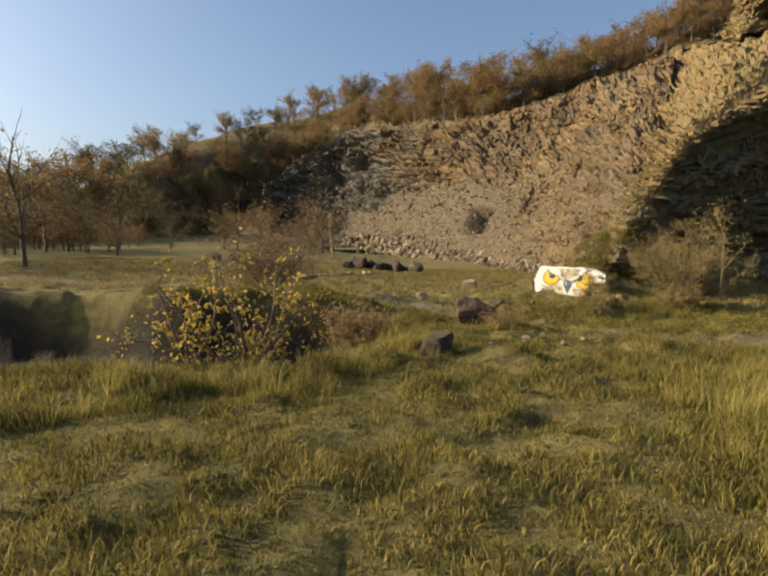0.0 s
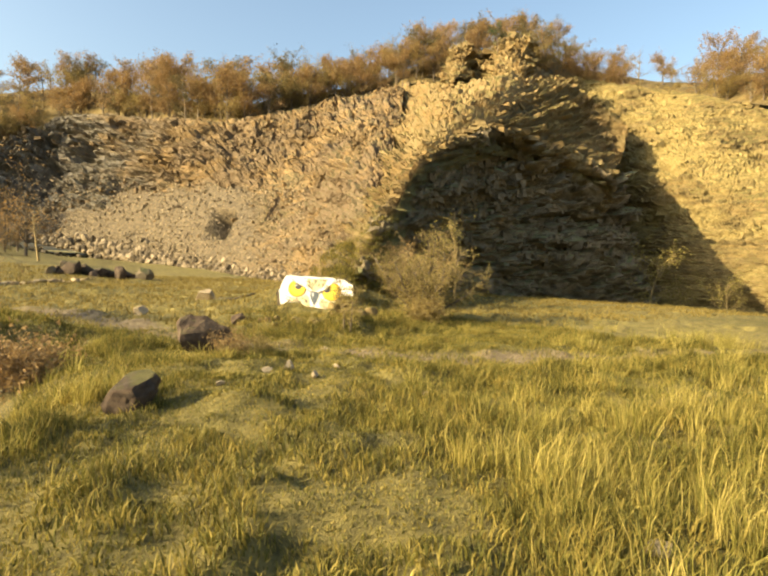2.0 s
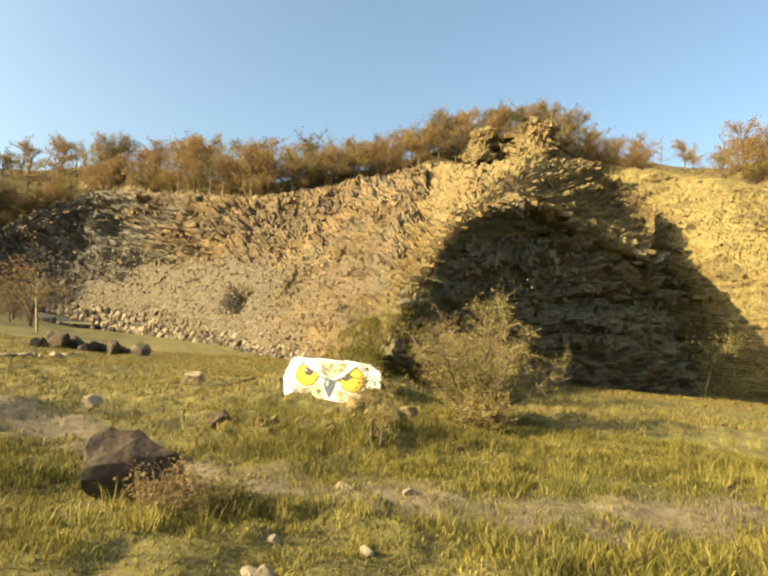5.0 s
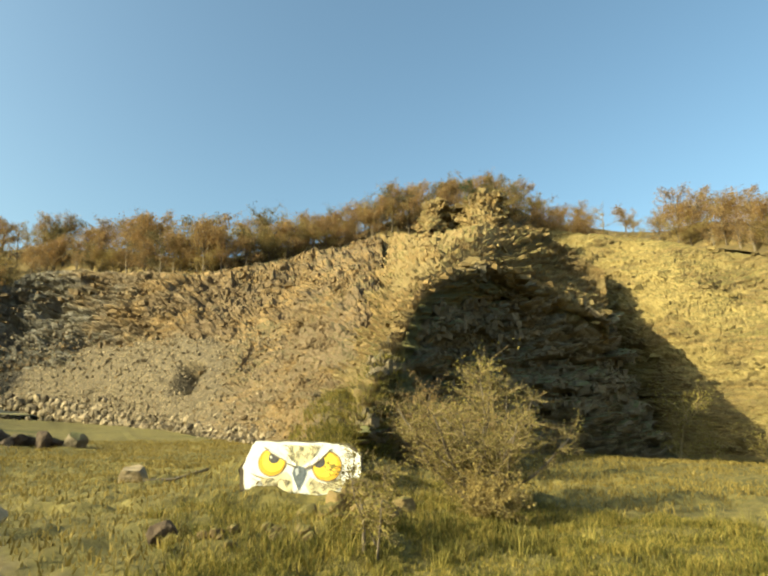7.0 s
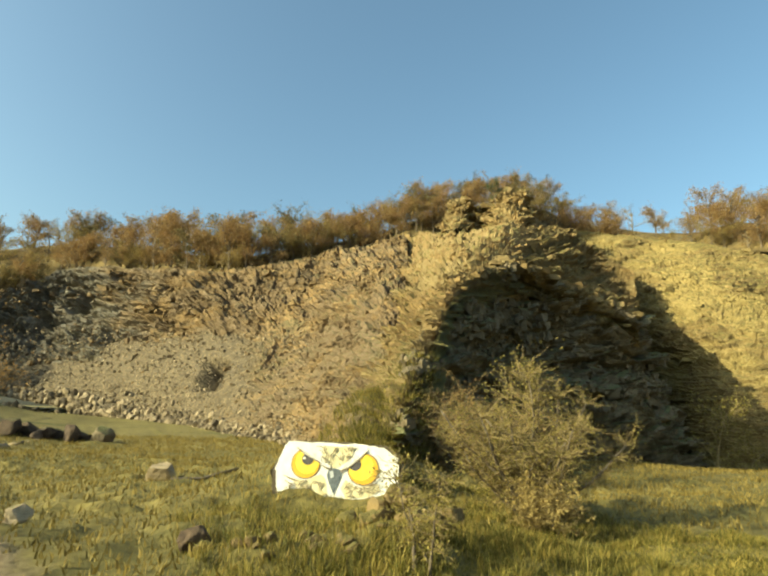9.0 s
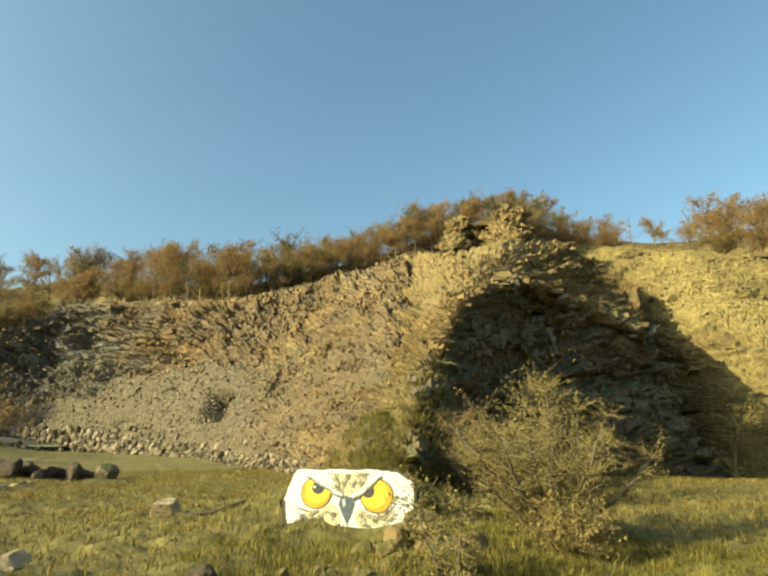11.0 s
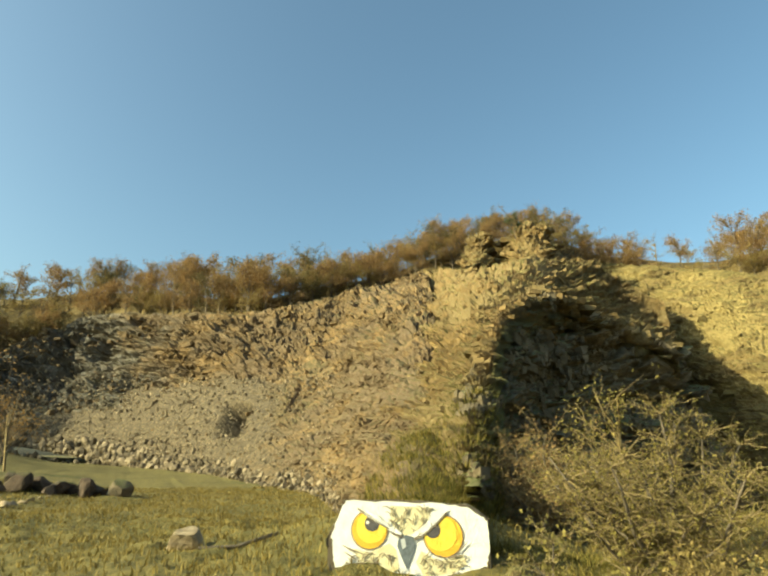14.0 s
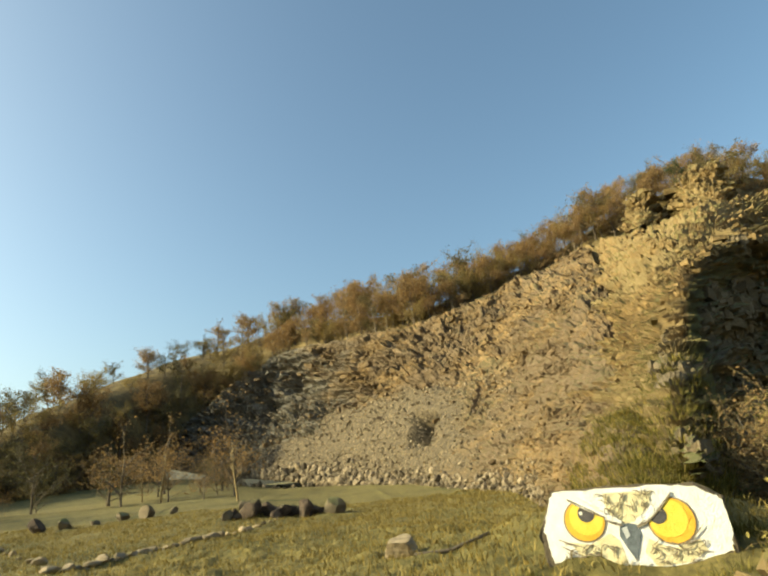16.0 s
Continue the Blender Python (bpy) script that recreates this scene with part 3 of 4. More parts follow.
def forest_tree(seed, height, spread, leaf_mat, leaf_count, leaf=0.024, trunk_mat=None):
    """A tree: trunk with limbs, and a ragged crown of leaves round the limbs' ends."""
    rng = random.Random(seed)
    root = new("tree")
    wood, tips = [], []
    trunk = limb(rng, (0, 0, -0.4), (0, 0, 1), height * 0.72, 0.08, 6)
    wood.append((trunk, height * 0.022, height * 0.008))
    for i in range(15):
        base = trunk[rng.randint(2, 6)]
        w = rng.uniform(0, 6.28)
        h = Vector((math.cos(w), math.sin(w), rng.uniform(0.35, 1.7)))
        br = limb(rng, base, h, spread * rng.uniform(0.75, 1.1), 0.2, 5)
        wood.append((br, height * 0.008, height * 0.002))
        tips += br[2:]
        for _ in range(3):
            tw = limb(rng, br[rng.randint(2, 5)], h + Vector((rng.uniform(-1, 1), rng.uniform(-1, 1), rng.uniform(-0.3, 0.9))), spread * rng.uniform(0.25, 0.6), 0.35, 2)
            wood.append((tw, height * 0.003, height * 0.001))
            tips += tw[1:]
    part("trunk", mesh_from("trunk", *tubes(wood, 3), trunk_mat or M_BARK, True), root)
    pts = []
    for _ in range(leaf_count):
        c = rng.choice(tips)
        g = spread * 0.12
        pts.append(c + Vector((rng.gauss(0, g), rng.gauss(0, g), rng.gauss(0, g * 0.8))))
    if pts:
        part("crown", mesh_from("crown", *leaves(pts, height * leaf, rng), leaf_mat), root)["kind"] = "stuff"
    return root


def on_hill(az, depth):
    """A place on the hill at a bearing; depth 0 at its near edge, 1 at its top."""
    i = int(np.clip((np.interp(az, HILL_AZ, np.arange(len(HILL_AZ)))) / (len(HILL_AZ) - 1) * 199, 0, 199))
    p = hill_pts.reshape(200, 40, 3)[i, int(depth * 19.4)]
    return Vector(p)


kinds = [forest_tree(11, 10.5, 3.6, M_RUST, 1700), forest_tree(12, 9.0, 3.4, M_OLIVE, 1700), forest_tree(13, 11.5, 3.8, M_BROWN, 1500), forest_tree(14, 10.0, 3.5, M_RUST, 1500), forest_tree(15, 8.0, 3.2, M_OLIVE, 2000), forest_tree(16, 11.0, 3.2, M_BROWN, 700), forest_tree(17, 10.5, 3.6, M_SHADE_LEAF, 1700), forest_tree(18, 9.0, 3.3, M_SHADE_LEAF, 1500)]
for k in kinds:
    tagged(k, "autumn tree with thinning russet leaves on the hilltop", "tree", "trees on the hill")
    k.location = on_hill(-60 + 5 * kinds.index(k), 0.9) + Vector((0, 0, -0.4))
rng = random.Random(5)
az = -58.0
woods = {}
while az < 70:
    for depth in ((0.12, 0.35, 0.6, 0.85) if az > -14 else (0.05, 0.16, 0.28, 0.4, 0.55, 0.7, 0.85)):
        if 50.5 < az < 56.5 and rng.random() < 0.75:
            continue
        if 30 < az < 42 and depth < 0.3 and rng.random() < 0.5:
            continue
        p = on_hill(az + rng.uniform(-1, 1), depth + rng.uniform(-0.1, 0.1))
        size = rng.uniform(0.75, 1.2) * (0.82 if az > 20 else 0.85 if az < -18 else 0.88)
        kind = rng.choice((kinds[1], kinds[2], kinds[0], kinds[6], kinds[7], kinds[1]) if az < -10 else (kinds[0], kinds[1], kinds[2], kinds[2], kinds[4], kinds[5], kinds[5], kinds[6]) if az < 43 else (kinds[0], kinds[1], kinds[3], kinds[4], kinds[5], kinds[5]))
        wide = (size * rng.uniform(1.1, 1.4), size * rng.uniform(1.1, 1.4), size * rng.uniform(0.95, 1.15))
        m = pose(p.x, p.y, p.z - 0.5, 0, 0, rng.uniform(0, 360))
        if (az < -14 and depth > 0.2) or depth > 0.5 or az > 60:
            for child in kind.children:
                woods.setdefault(child.data.materials[0].name, []).append((child.data, m @ Matrix.Diagonal((*wide, 1))))
        else:
            copy_thing(kind, m).scale = wide
    az += rng.uniform(0.75, 1.15) * (1.0 if az > -14 else 1.6)

# The trees that stand behind others, too close to tell apart.
for mat_name, pieces in woods.items():
    vs, fs, count = [], [], 0
    for me, m in pieces:
        co = np.empty(len(me.vertices) * 3, np.float32)
        me.vertices.foreach_get("co", co)
        vs.append(co.reshape(-1, 3) @ np.array(m.to_3x3()).T + np.array(m.translation))
        fs += [tuple(count + i for i in q.vertices) for q in me.polygons]
        count += len(me.vertices)
    me = bpy.data.meshes.new("woodland")
    me.from_pydata(np.concatenate(vs).tolist(), [], fs)
    me.materials.append(bpy.data.materials[mat_name])
    tagged(new("woodland", me), "dense autumn woodland on the hillside", "woodland", kind="stuff")

# Scrub and low trees between the meadow and the hill, and a bare ash.
scrub_kinds = [forest_tree(31, 4.2, 2.2, M_SHADE_LEAF, 1100), forest_tree(32, 3.4, 2.0, M_BROWN, 900), forest_tree(33, 5.0, 2.0, M_RUST, 420)]


def on_ground(x, y):
    return float(ground_height(np.array([x]), np.array([y]))[0])


def at_bearing(az, d):
    x, y = EYE.x + d * math.sin(radians(az)), EYE.y + d * math.cos(radians(az))
    return x, y, on_ground(x, y)


for k in scrub_kinds:
    tagged(k, "low autumn thorn tree with brown leaves beside the meadow", "tree", "scrub beside the meadow")
    k.location = at_bearing(-40 - 4 * scrub_kinds.index(k), 80)
for _ in range(70):
    a = rng.uniform(-48, -9)
    d = rng.uniform(44, 70) if a < -16 else rng.uniform(60, 100)
    if -31 < a < -22 and d < 62:
        continue
    x, y, z = at_bearing(a, d)
    ob = copy_thing(rng.choice(scrub_kinds), pose(x, y, z - 0.2, 0, 0, rng.uniform(0, 360)))
    s = rng.uniform(0.7, 1.7)
    ob.scale = (s * 1.2, s * 1.2, s)
small_orange = forest_tree(41, 3.4, 1.3, M_RUST, 260)
x, y, z = at_bearing(-11.8, 52)
small_orange.location = (x, y, z)
tagged(small_orange, "small orange-leaved tree standing alone on the floor", "tree")
bare_ash = forest_tree(42, 7.6, 3.0, M_BROWN, 60)
bare_ash.location = (-19.5, 30.0, on_ground(-19.5, 30.0))
tagged(bare_ash, "bare grey tree with spreading limbs in the meadow", "tree")
for a, d, h in ((-8.8, 46, 5.2), (-15.5, 60, 6.0), (-17, 64, 5.0)):
    birch = forest_tree(int(43 + d), h, 0.8, M_BROWN, 40, trunk_mat=M_TWIG)
    x, y, z = at_bearing(a, d)
    birch.location = (x, y, z)
    tagged(birch, "thin bare birch sapling with a pale stem", "tree", "birch saplings")
for a, d, h in ((55.7, 44.7, 7.0), (58.0, 48, 5.0), (62.5, 46, 5.0)):
    pale = forest_tree(int(80 + d), h, 0.32 * h, M_HAW, 800, leaf=0.02, trunk_mat=M_TWIG)
    x, y, z = at_bearing(a, d)
    pale.location = (x, y, z - 0.1)
    tagged(pale, "pale bare sapling against the shaded quarry face", "tree", "saplings under the face")
for x, y, d in ((-21.5, 25.5, 31), (-22.5, 29, 32), (-25.5, 33.5, 33), (-27.5, 37.5, 35), (-24, 31, 34), (-29, 41, 37)):
    z = on_ground(x, y)
    ob = copy_thing(scrub_kinds[int(d) % 3], pose(x, y, z - 0.2, 0, 0, 40 * d))
    ob.scale = (1.5, 1.5, 1.45)
thorn_tree = forest_tree(95, 3.6, 1.2, M_HAW, 700, leaf=0.016, trunk_mat=M_TWIG)
thorn_tree.location = (11.4, 18.9, on_ground(11.4, 18.9))
tagged(thorn_tree, "small pale thorn tree with spreading bare twigs", "tree")
tall_pale = forest_tree(90, 13.0, 3.0, M_BROWN, 420, leaf=0.014, trunk_mat=M_TWIG)
tall_pale.location = on_hill(51.2, 0.25)
tagged(tall_pale, "tall leafless pale tree on the skyline", "tree")
yew = forest_tree(91, 6.4, 2.0, M_GREEN, 1600)
yew.location = polar(37.3, 21.2, 117)
tagged(yew, "dark evergreen bush on top of the crag", "bush")


# ---- stones ----
def stone_mesh(name, seed, size, mat, cuts=3, rough=0.2, flat_top=0.0):
    """A broken stone: a rounded block cut by flat planes and roughened."""
    rng = random.Random(seed)
    bm = bmesh.new()
    bmesh.ops.create_icosphere(bm, subdivisions=cuts, radius=1.0)
    planes = [(Vector((rng.gauss(0, 1), rng.gauss(0, 1), rng.gauss(0, 0.8))).normalized(), rng.uniform(0.42, 0.8)) for _ in range(11)]
    if flat_top:
        planes.append((Vector((0, 0, 1)), flat_top))
    for v in bm.verts:
        for n, d in planes:
            over = v.co.dot(n) - d
            if over > 0:
                v.co -= n * over * 0.92
        v.co *= 1 + rough * 0.5 * noise.fractal(v.co * 2.2 + Vector((seed, 0, 0)), 1.0, 2.0, 4)
        v.co = Vector((v.co.x * size[0], v.co.y * size[1], v.co.z * size[2]))
    me = bpy.data.meshes.new(name)
    bm.to_mesh(me)
    bm.free()
    me.materials.append(mat)
    return me


def stone(name, seed, x, y, size, mat, label, turn=0.0, sunk=0.35, cuts=3, group="", flat_top=0.0):
    ob = new(name, stone_mesh(name, seed, size, mat, cuts, 0.2, flat_top))
    ob.matrix_world = pose(x, y, on_ground(x, y) + size[2] * (1 - 2 * sunk) * 0.8, 0, 0, turn)
    return tagged(ob, label, "boulder" if max(size) > 0.2 else "stone", group)


stone("boulder", 201, 1.8, 11.15, (0.52, 0.46, 0.46), M_DARKROCK, "dark weathered boulder half sunk in dry grass", 20, 0.27, 4)
stone("boulder", 202, 0.7, 7.75, (0.34, 0.3, 0.28), M_DARKROCK, "dark flat boulder in long grass beside the walk", 70, 0.18, 4)
stone("boulder", 203, 3.1, 14.9, (0.2, 0.18, 0.2), M_DARKROCK, "small dark hummock of stone in rank grass", 10, 0.2, 4)
stone("boulder", 209, 3.2, 20.9, (0.42, 0.34, 0.36), M_PALEROCK, "pale upright limestone boulder on the floor", 30, 0.25, 4)
stone("boulder", 206, 1.1, 17.1, (0.26, 0.2, 0.22), M_PALEROCK, "grey lichened stone beside the track", 50, 0.2, 4)
for i, (x, y, s) in enumerate(((2.5, 8.78, 0.12), (2.22, 8.76, 0.1), (2.76, 8.55, 0.1), (3.85, 11.2, 0.13), (2.5, 9.2, 0.07), (1.6, 8.3, 0.07), (2.75, 9.6, 0.08), (3.34, 9.3, 0.09), (2.72, 3.8, 0.13), (3.2, 4.1, 0.12), (3.6, 7.3, 0.08), (4.5, 11.0, 0.11), (1.3, 12.4, 0.1))):
    stone("stone", 300 + i, x, y, (s * 0.9, s * 0.7, s * 0.5), M_SCREE, "small pale stone lying in the turf", 37 * i, 0.2, 2, "loose stones in the turf")
rng = random.Random(77)
for i in range(26):
    x, y = 5.5 + rng.gauss(0, 0.26), 14.4 + rng.gauss(0, 0.28)
    s = rng.uniform(0.1, 0.24)
    block = stone("rubble_block", 340 + i, x, y, (s * 1.2, s, s * rng.uniform(0.6, 1.0)), M_ARETE, "broken buff block tumbled beside the painted rock", rng.uniform(0, 360), 0.15, 2, "rubble beside the painted rock")
    block.location.z += 0.3 * math.exp(-((x - 5.5) ** 2 + (y - 14.4) ** 2) / 0.07)
for i in range(18):
    x, y = 4.3 + rng.gauss(0, 0.5), 14.3 + rng.gauss(0, 0.25)
    s = rng.uniform(0.05, 0.11)
    stone("rubble_stone", 380 + i, x, y, (s * 1.3, s, s * 0.7), M_ARETE, "small broken stone in the turf below the painted rock", rng.uniform(0, 360), 0.15, 2, "rubble in the turf")
# Dark boulders in a row at the far side of the floor.
for i in range(26):
    t = i / 25
    a, d = (-12 + 11.5 * t + rng.uniform(-0.4, 0.4), 28.5 + rng.uniform(-1.2, 1.2)) if i > 5 else (-24 + 2 * i, 36 + rng.uniform(-2, 2))
    x, y, z = at_bearing(a, d)
    s = rng.uniform(0.22, 0.55)
    stone("boulder", 420 + i, x, y, (s * 1.1, s, s * rng.uniform(0.7, 1.1)), M_DARKROCK if rng.random() < 0.55 else M_FACE, "dark quarry boulder in a rough row on the floor", rng.uniform(0, 360), 0.15, 3, "row of quarry boulders")
# A curved edging of low stones on the floor.
for i in range(44):
    t = i / 43
    a = -27 + 24 * t
    d = float(np.interp(a, (-30, -26, -21.5, -13.4, -7.9, -3), (40, 28, 18.2, 19.7, 23, 30)))
    x, y, z = at_bearing(a, d)
    s = rng.uniform(0.07, 0.2)
    stone("edging_stone", 460 + i, x, y, (s * 1.5, s, s * 0.7), M_PALEROCK, "low weathered stone of a curved edging", rng.uniform(0, 360), 0.15, 2, "curved stone edging")

# Scree along the foot of the long face.
scree_v, scree_f = [], []
foot = spline(left_foot, 400)
mid = spline(left_mid, 400)
high = spline(left_high, 400)
shapes = []
for k in range(6):
    me = stone_mesh("scree_shape", 500 + k, (1, 0.8, 0.6), M_SCREE, 1, 0.2)
    shapes.append((np.array([v.co for v in me.vertices]), [tuple(p.vertices) for p in me.polygons]))
    bpy.data.meshes.remove(me)
for i in range(5600):
    u = rng.betavariate(1.2, 1.2)
    j = int(30 + u * 240)
    t = min(abs(rng.gauss(0, 0.24)) + rng.uniform(-0.08, 0.02), 0.95) if i < 2400 else rng.uniform(0.05, 1.9)
    c = foot[j] * (1 - t) + mid[j] * t if t < 1 else mid[j] * (2 - t) + high[j] * (t - 1)
    dist = math.hypot(c[0] - EYE.x, c[1] - EYE.y)
    s = dist * rng.choice((0.0016, 0.002, 0.003, 0.004, 0.005, 0.008) if i < 2400 else (0.0013, 0.0018, 0.0025, 0.0035)) * rng.uniform(0.7, 1.3)
    sv, sf = rng.choice(shapes)
    rot = np.array(Euler((rng.uniform(0, 6), rng.uniform(0, 6), rng.uniform(0, 6))).to_matrix())
    if t <= 0.0:
        c = np.array([c[0], c[1], on_ground(c[0], c[1])])
    k = len(scree_v)
    toward = np.array([EYE.x - c[0], EYE.y - c[1], 0]) / dist
    scree_v += list((sv * s) @ rot.T + c + toward * s * 0.8 + np.array([0, 0, (0.35 if t < 0.4 else 0.0) * s]))
    scree_f += [tuple(k + q for q in f) for f in sf]
tagged(new("scree", mesh_from("scree", scree_v, scree_f, M_SCREE)), "tumbled buff scree along the foot of the quarry face", "scree", kind="stuff")

# A long grey plank lying in the grass.
log_pts = [(3.3, 20.2, on_ground(3.3, 20.2) + 0.04), (3.9, 20.1, on_ground(3.9, 20.1) + 0.05), (4.6, 20.05, on_ground(4.6, 20.05) + 0.06)]
tagged(new("log", mesh_from("log", *tubes([(log_pts, 0.035, 0.03)], 8), M_BARK, True)), "long grey log lying in the grass", "log")


# ---- the painted rock ----
FACE = Matrix.Translation((5.69, 16.985, 0.0)) @ Matrix(((0.953, 0.302, 0, 0), (-0.302, 0.953, 0, 0), (0, 0, 1, 0), (0, 0, 0, 1))) @ pose(0, 0, 0.55, -14, 0, -9) @ pose(0, 0, -0.55)


def painted_rock():
    """A squared block with a white painted face; on the face bold plain shapes: two discs, a wedge, and short strokes."""
    rng = random.Random(9)
    root = new("painted_rock")
    root.matrix_world = FACE
    bm = bmesh.new()
    outline = [(-1.17, 0.2), (-1.19, 0.6), (-1.0, 1.08), (-0.3, 1.09), (0.68, 1.03), (0.965, 0.84), (0.96, -0.3), (-1.1, -0.3)]
    rings = []
    for depth, shrink in ((0.03, 0.985), (0.07, 1.0), (0.4, 1.0), (0.75, 0.97), (1.0, 0.85)):
        rings.append([bm.verts.new((x * shrink, depth, 0.45 + (z - 0.45) * shrink + 0.1 * depth * (z > 0.7))) for x, z in outline])
    front = bm.faces.new(rings[0])
    for a, b in zip(rings, rings[1:]):
        for i in range(len(a)):
            bm.faces.new((a[i], a[(i + 1) % len(a)], b[(i + 1) % len(a)], b[i]))
    bm.faces.new(rings[-1][::-1])
    bmesh.ops.recalc_face_normals(bm, faces=bm.faces)
    bmesh.ops.subdivide_edges(bm, edges=bm.edges, cuts=5, use_grid_fill=True)
    bmesh.ops.triangulate(bm, faces=bm.faces)
    for v in bm.verts:
        if v.co.y > 0.05:
            v.co += Vector((1, 1, 1)) * 0.05 * noise.fractal(v.co * 3.0, 1.0, 2.0, 4)
    me = bpy.data.meshes.new("block")
    bm.to_mesh(me)
    bm.free()
    me.materials.append(M_SCREE)
    part("block", me, root)

    white = plain_material("white_masonry_paint", (0.72, 0.68, 0.57), (0.86, 0.83, 0.76), 7.0, 0.75)
    buff = plain_material("buff_paint", (0.58, 0.49, 0.26), (0.74, 0.66, 0.42), 9.0, 0.75)
    line = plain_material("grey_brown_line_paint", (0.15, 0.12, 0.08), (0.27, 0.21, 0.13), 20.0, 0.75)
    dark = plain_material("charcoal_paint", (0.05, 0.045, 0.045), (0.1, 0.09, 0.085), 15.0, 0.7)
    slate = plain_material("slate_paint", (0.05, 0.06, 0.065), (0.17, 0.19, 0.2), 12.0, 0.6)
    yellow = plain_material("yellow_paint", (0.72, 0.5, 0.05), (0.8, 0.6, 0.09), 10.0, 0.65)
    orange = plain_material("orange_paint", (0.64, 0.33, 0.03), (0.76, 0.44, 0.05), 10.0, 0.65)

    def sheet(name, pts, level, mat, parent, label=""):
        """A flat coat of paint, as thick as its layer, on the face."""
        n = len(pts)
        y0, y1 = 0.03 - 0.004 * level, 0.034 - 0.004 * (level - 1)
        verts = [(x, y0, z) for x, z in pts] + [(x, y1, z) for x, z in pts]
        faces = [tuple(range(n))] + [(i, n + i, n + (i + 1) % n, (i + 1) % n) for i in range(n)]
        return part(name, mesh_from(name, verts, faces, mat), parent, label)

    ragged = []
    corners = [(-0.97, 1.065), (-0.3, 1.06), (0.3, 1.035), (0.67, 1.0), (0.8, 0.92), (0.955, 0.82), (0.945, 0.45), (0.9, 0.28), (0.7, 0.2), (0.42, 0.09), (0.1, 0.07), (-0.3, 0.1), (-0.7, 0.17), (-1.07, 0.25), (-1.12, 0.45), (-1.14, 0.65), (-1.06, 0.86)]
    for (ax, az_), (bx, bz) in zip(corners, corners[1:] + corners[:1]):
        for k in range(5):
            t = k / 5
            ragged.append((ax + (bx - ax) * t + rng.uniform(-0.014, 0.014), az_ + (bz - az_) * t + rng.uniform(-0.014, 0.014)))
    sheet("white_coat", ragged, 1, white, root, "ragged coat of white paint")

    def disc(cx, cz, r, count=40, cut=None, squash=1.0):
        pts = []
        for k in range(count):
            w = 2 * math.pi * k / count
            x, z = cx + r * math.cos(w), cz + squash * r * math.sin(w)
            if cut:
                (px, pz), (qx, qz) = cut
                top = pz + (qz - pz) * (x - px) / (qx - px)
                z = min(z, top)
            pts.append((x, z))
        return pts

    for cx, cz, r, cut, px, pz, ox in ((-0.63, 0.70, 0.235, ((-0.8, 0.97), (-0.38, 0.7)), -0.6, 0.775, -0.02), (0.35, 0.63, 0.25, ((0.05, 0.63), (0.42, 0.93)), 0.21, 0.7, 0.03)):
        rim = sheet("eye", disc(cx, cz, r + 0.018, cut=((cut[0][0], cut[0][1] + 0.015), (cut[1][0], cut[1][1] + 0.015))), 3, line, root, "painted disc with a dark rim")
        sheet("outer_iris", disc(cx, cz, r, cut=cut), 4, orange, rim, "orange paint")
        sheet("iris", disc(cx - ox * 1.2, cz + 0.03, r * 0.86, cut=cut), 5, yellow, rim, "yellow paint")
        sheet("pupil", disc(px, pz, 0.1, 28, cut=cut), 6, dark, rim, "charcoal paint")
        sheet("highlight", disc(px - 0.06, pz + 0.01, 0.022, 12), 7, white, rim, "white paint")
    sheet("wedge", [(-0.24, 0.6), (-0.14, 0.635), (-0.03, 0.61), (-0.02, 0.5), (-0.07, 0.36), (-0.13, 0.22), (-0.2, 0.36), (-0.26, 0.5)], 4, slate, root, "slate-grey painted wedge")
    sheet("wedge_light", [(-0.22, 0.58), (-0.16, 0.6), (-0.14, 0.5), (-0.19, 0.46)], 5, plain_material("pale_grey_paint", (0.35, 0.36, 0.35), (0.5, 0.5, 0.48), 20.0), root)

    patches = (((-0.36, 1.0), (0.2, 1.0), (0.14, 0.82), (-0.03, 0.64), (-0.24, 0.64), (-0.36, 0.8)), ((-0.85, 0.46), (-0.6, 0.42), (-0.36, 0.52), (-0.26, 0.44), (-0.24, 0.2), (-0.5, 0.18), (-0.75, 0.3)), ((0.05, 0.45), (0.3, 0.34), (0.6, 0.42), (0.66, 0.3), (0.45, 0.18), (0.1, 0.14), (-0.01, 0.3)))
    for pts in patches:
        sheet("buff_patch", [(x + rng.uniform(-0.02, 0.02), z + rng.uniform(-0.02, 0.02)) for x, z in pts], 2, buff, root, "washed buff paint")

    def stroke(x, z, w, length, curl, mat=line, width=0.0075):
        pts = []
        for k in range(6):
            t = k / 5
            a = w + curl * t
            pts.append((x, z, a, width * (0.4 + 1.2 * math.sin(math.pi * min(1, 0.12 + t * 0.86)))))
            x, z = x + length / 5 * math.cos(a), z + length / 5 * math.sin(a)
        edge_a = [(p + s * math.cos(a + 1.57) * 0.5, q + s * math.sin(a + 1.57) * 0.5) for p, q, a, s in pts]
        edge_b = [(p - s * math.cos(a + 1.57) * 0.5, q - s * math.sin(a + 1.57) * 0.5) for p, q, a, s in pts]
        sheet("stroke", edge_a + edge_b[::-1], 8, mat, root)

    for _ in range(34):
        x = rng.uniform(-0.36, 0.2)
        stroke(x, 0.66 + rng.uniform(0, 0.3), 1.57 + (0.08 - x) * 0.2 - (x + 0.1) * 1.5 + rng.uniform(-0.4, 0.4), rng.uniform(0.07, 0.14), rng.choice((-1.6, 1.6)) * rng.uniform(0.4, 1.4))
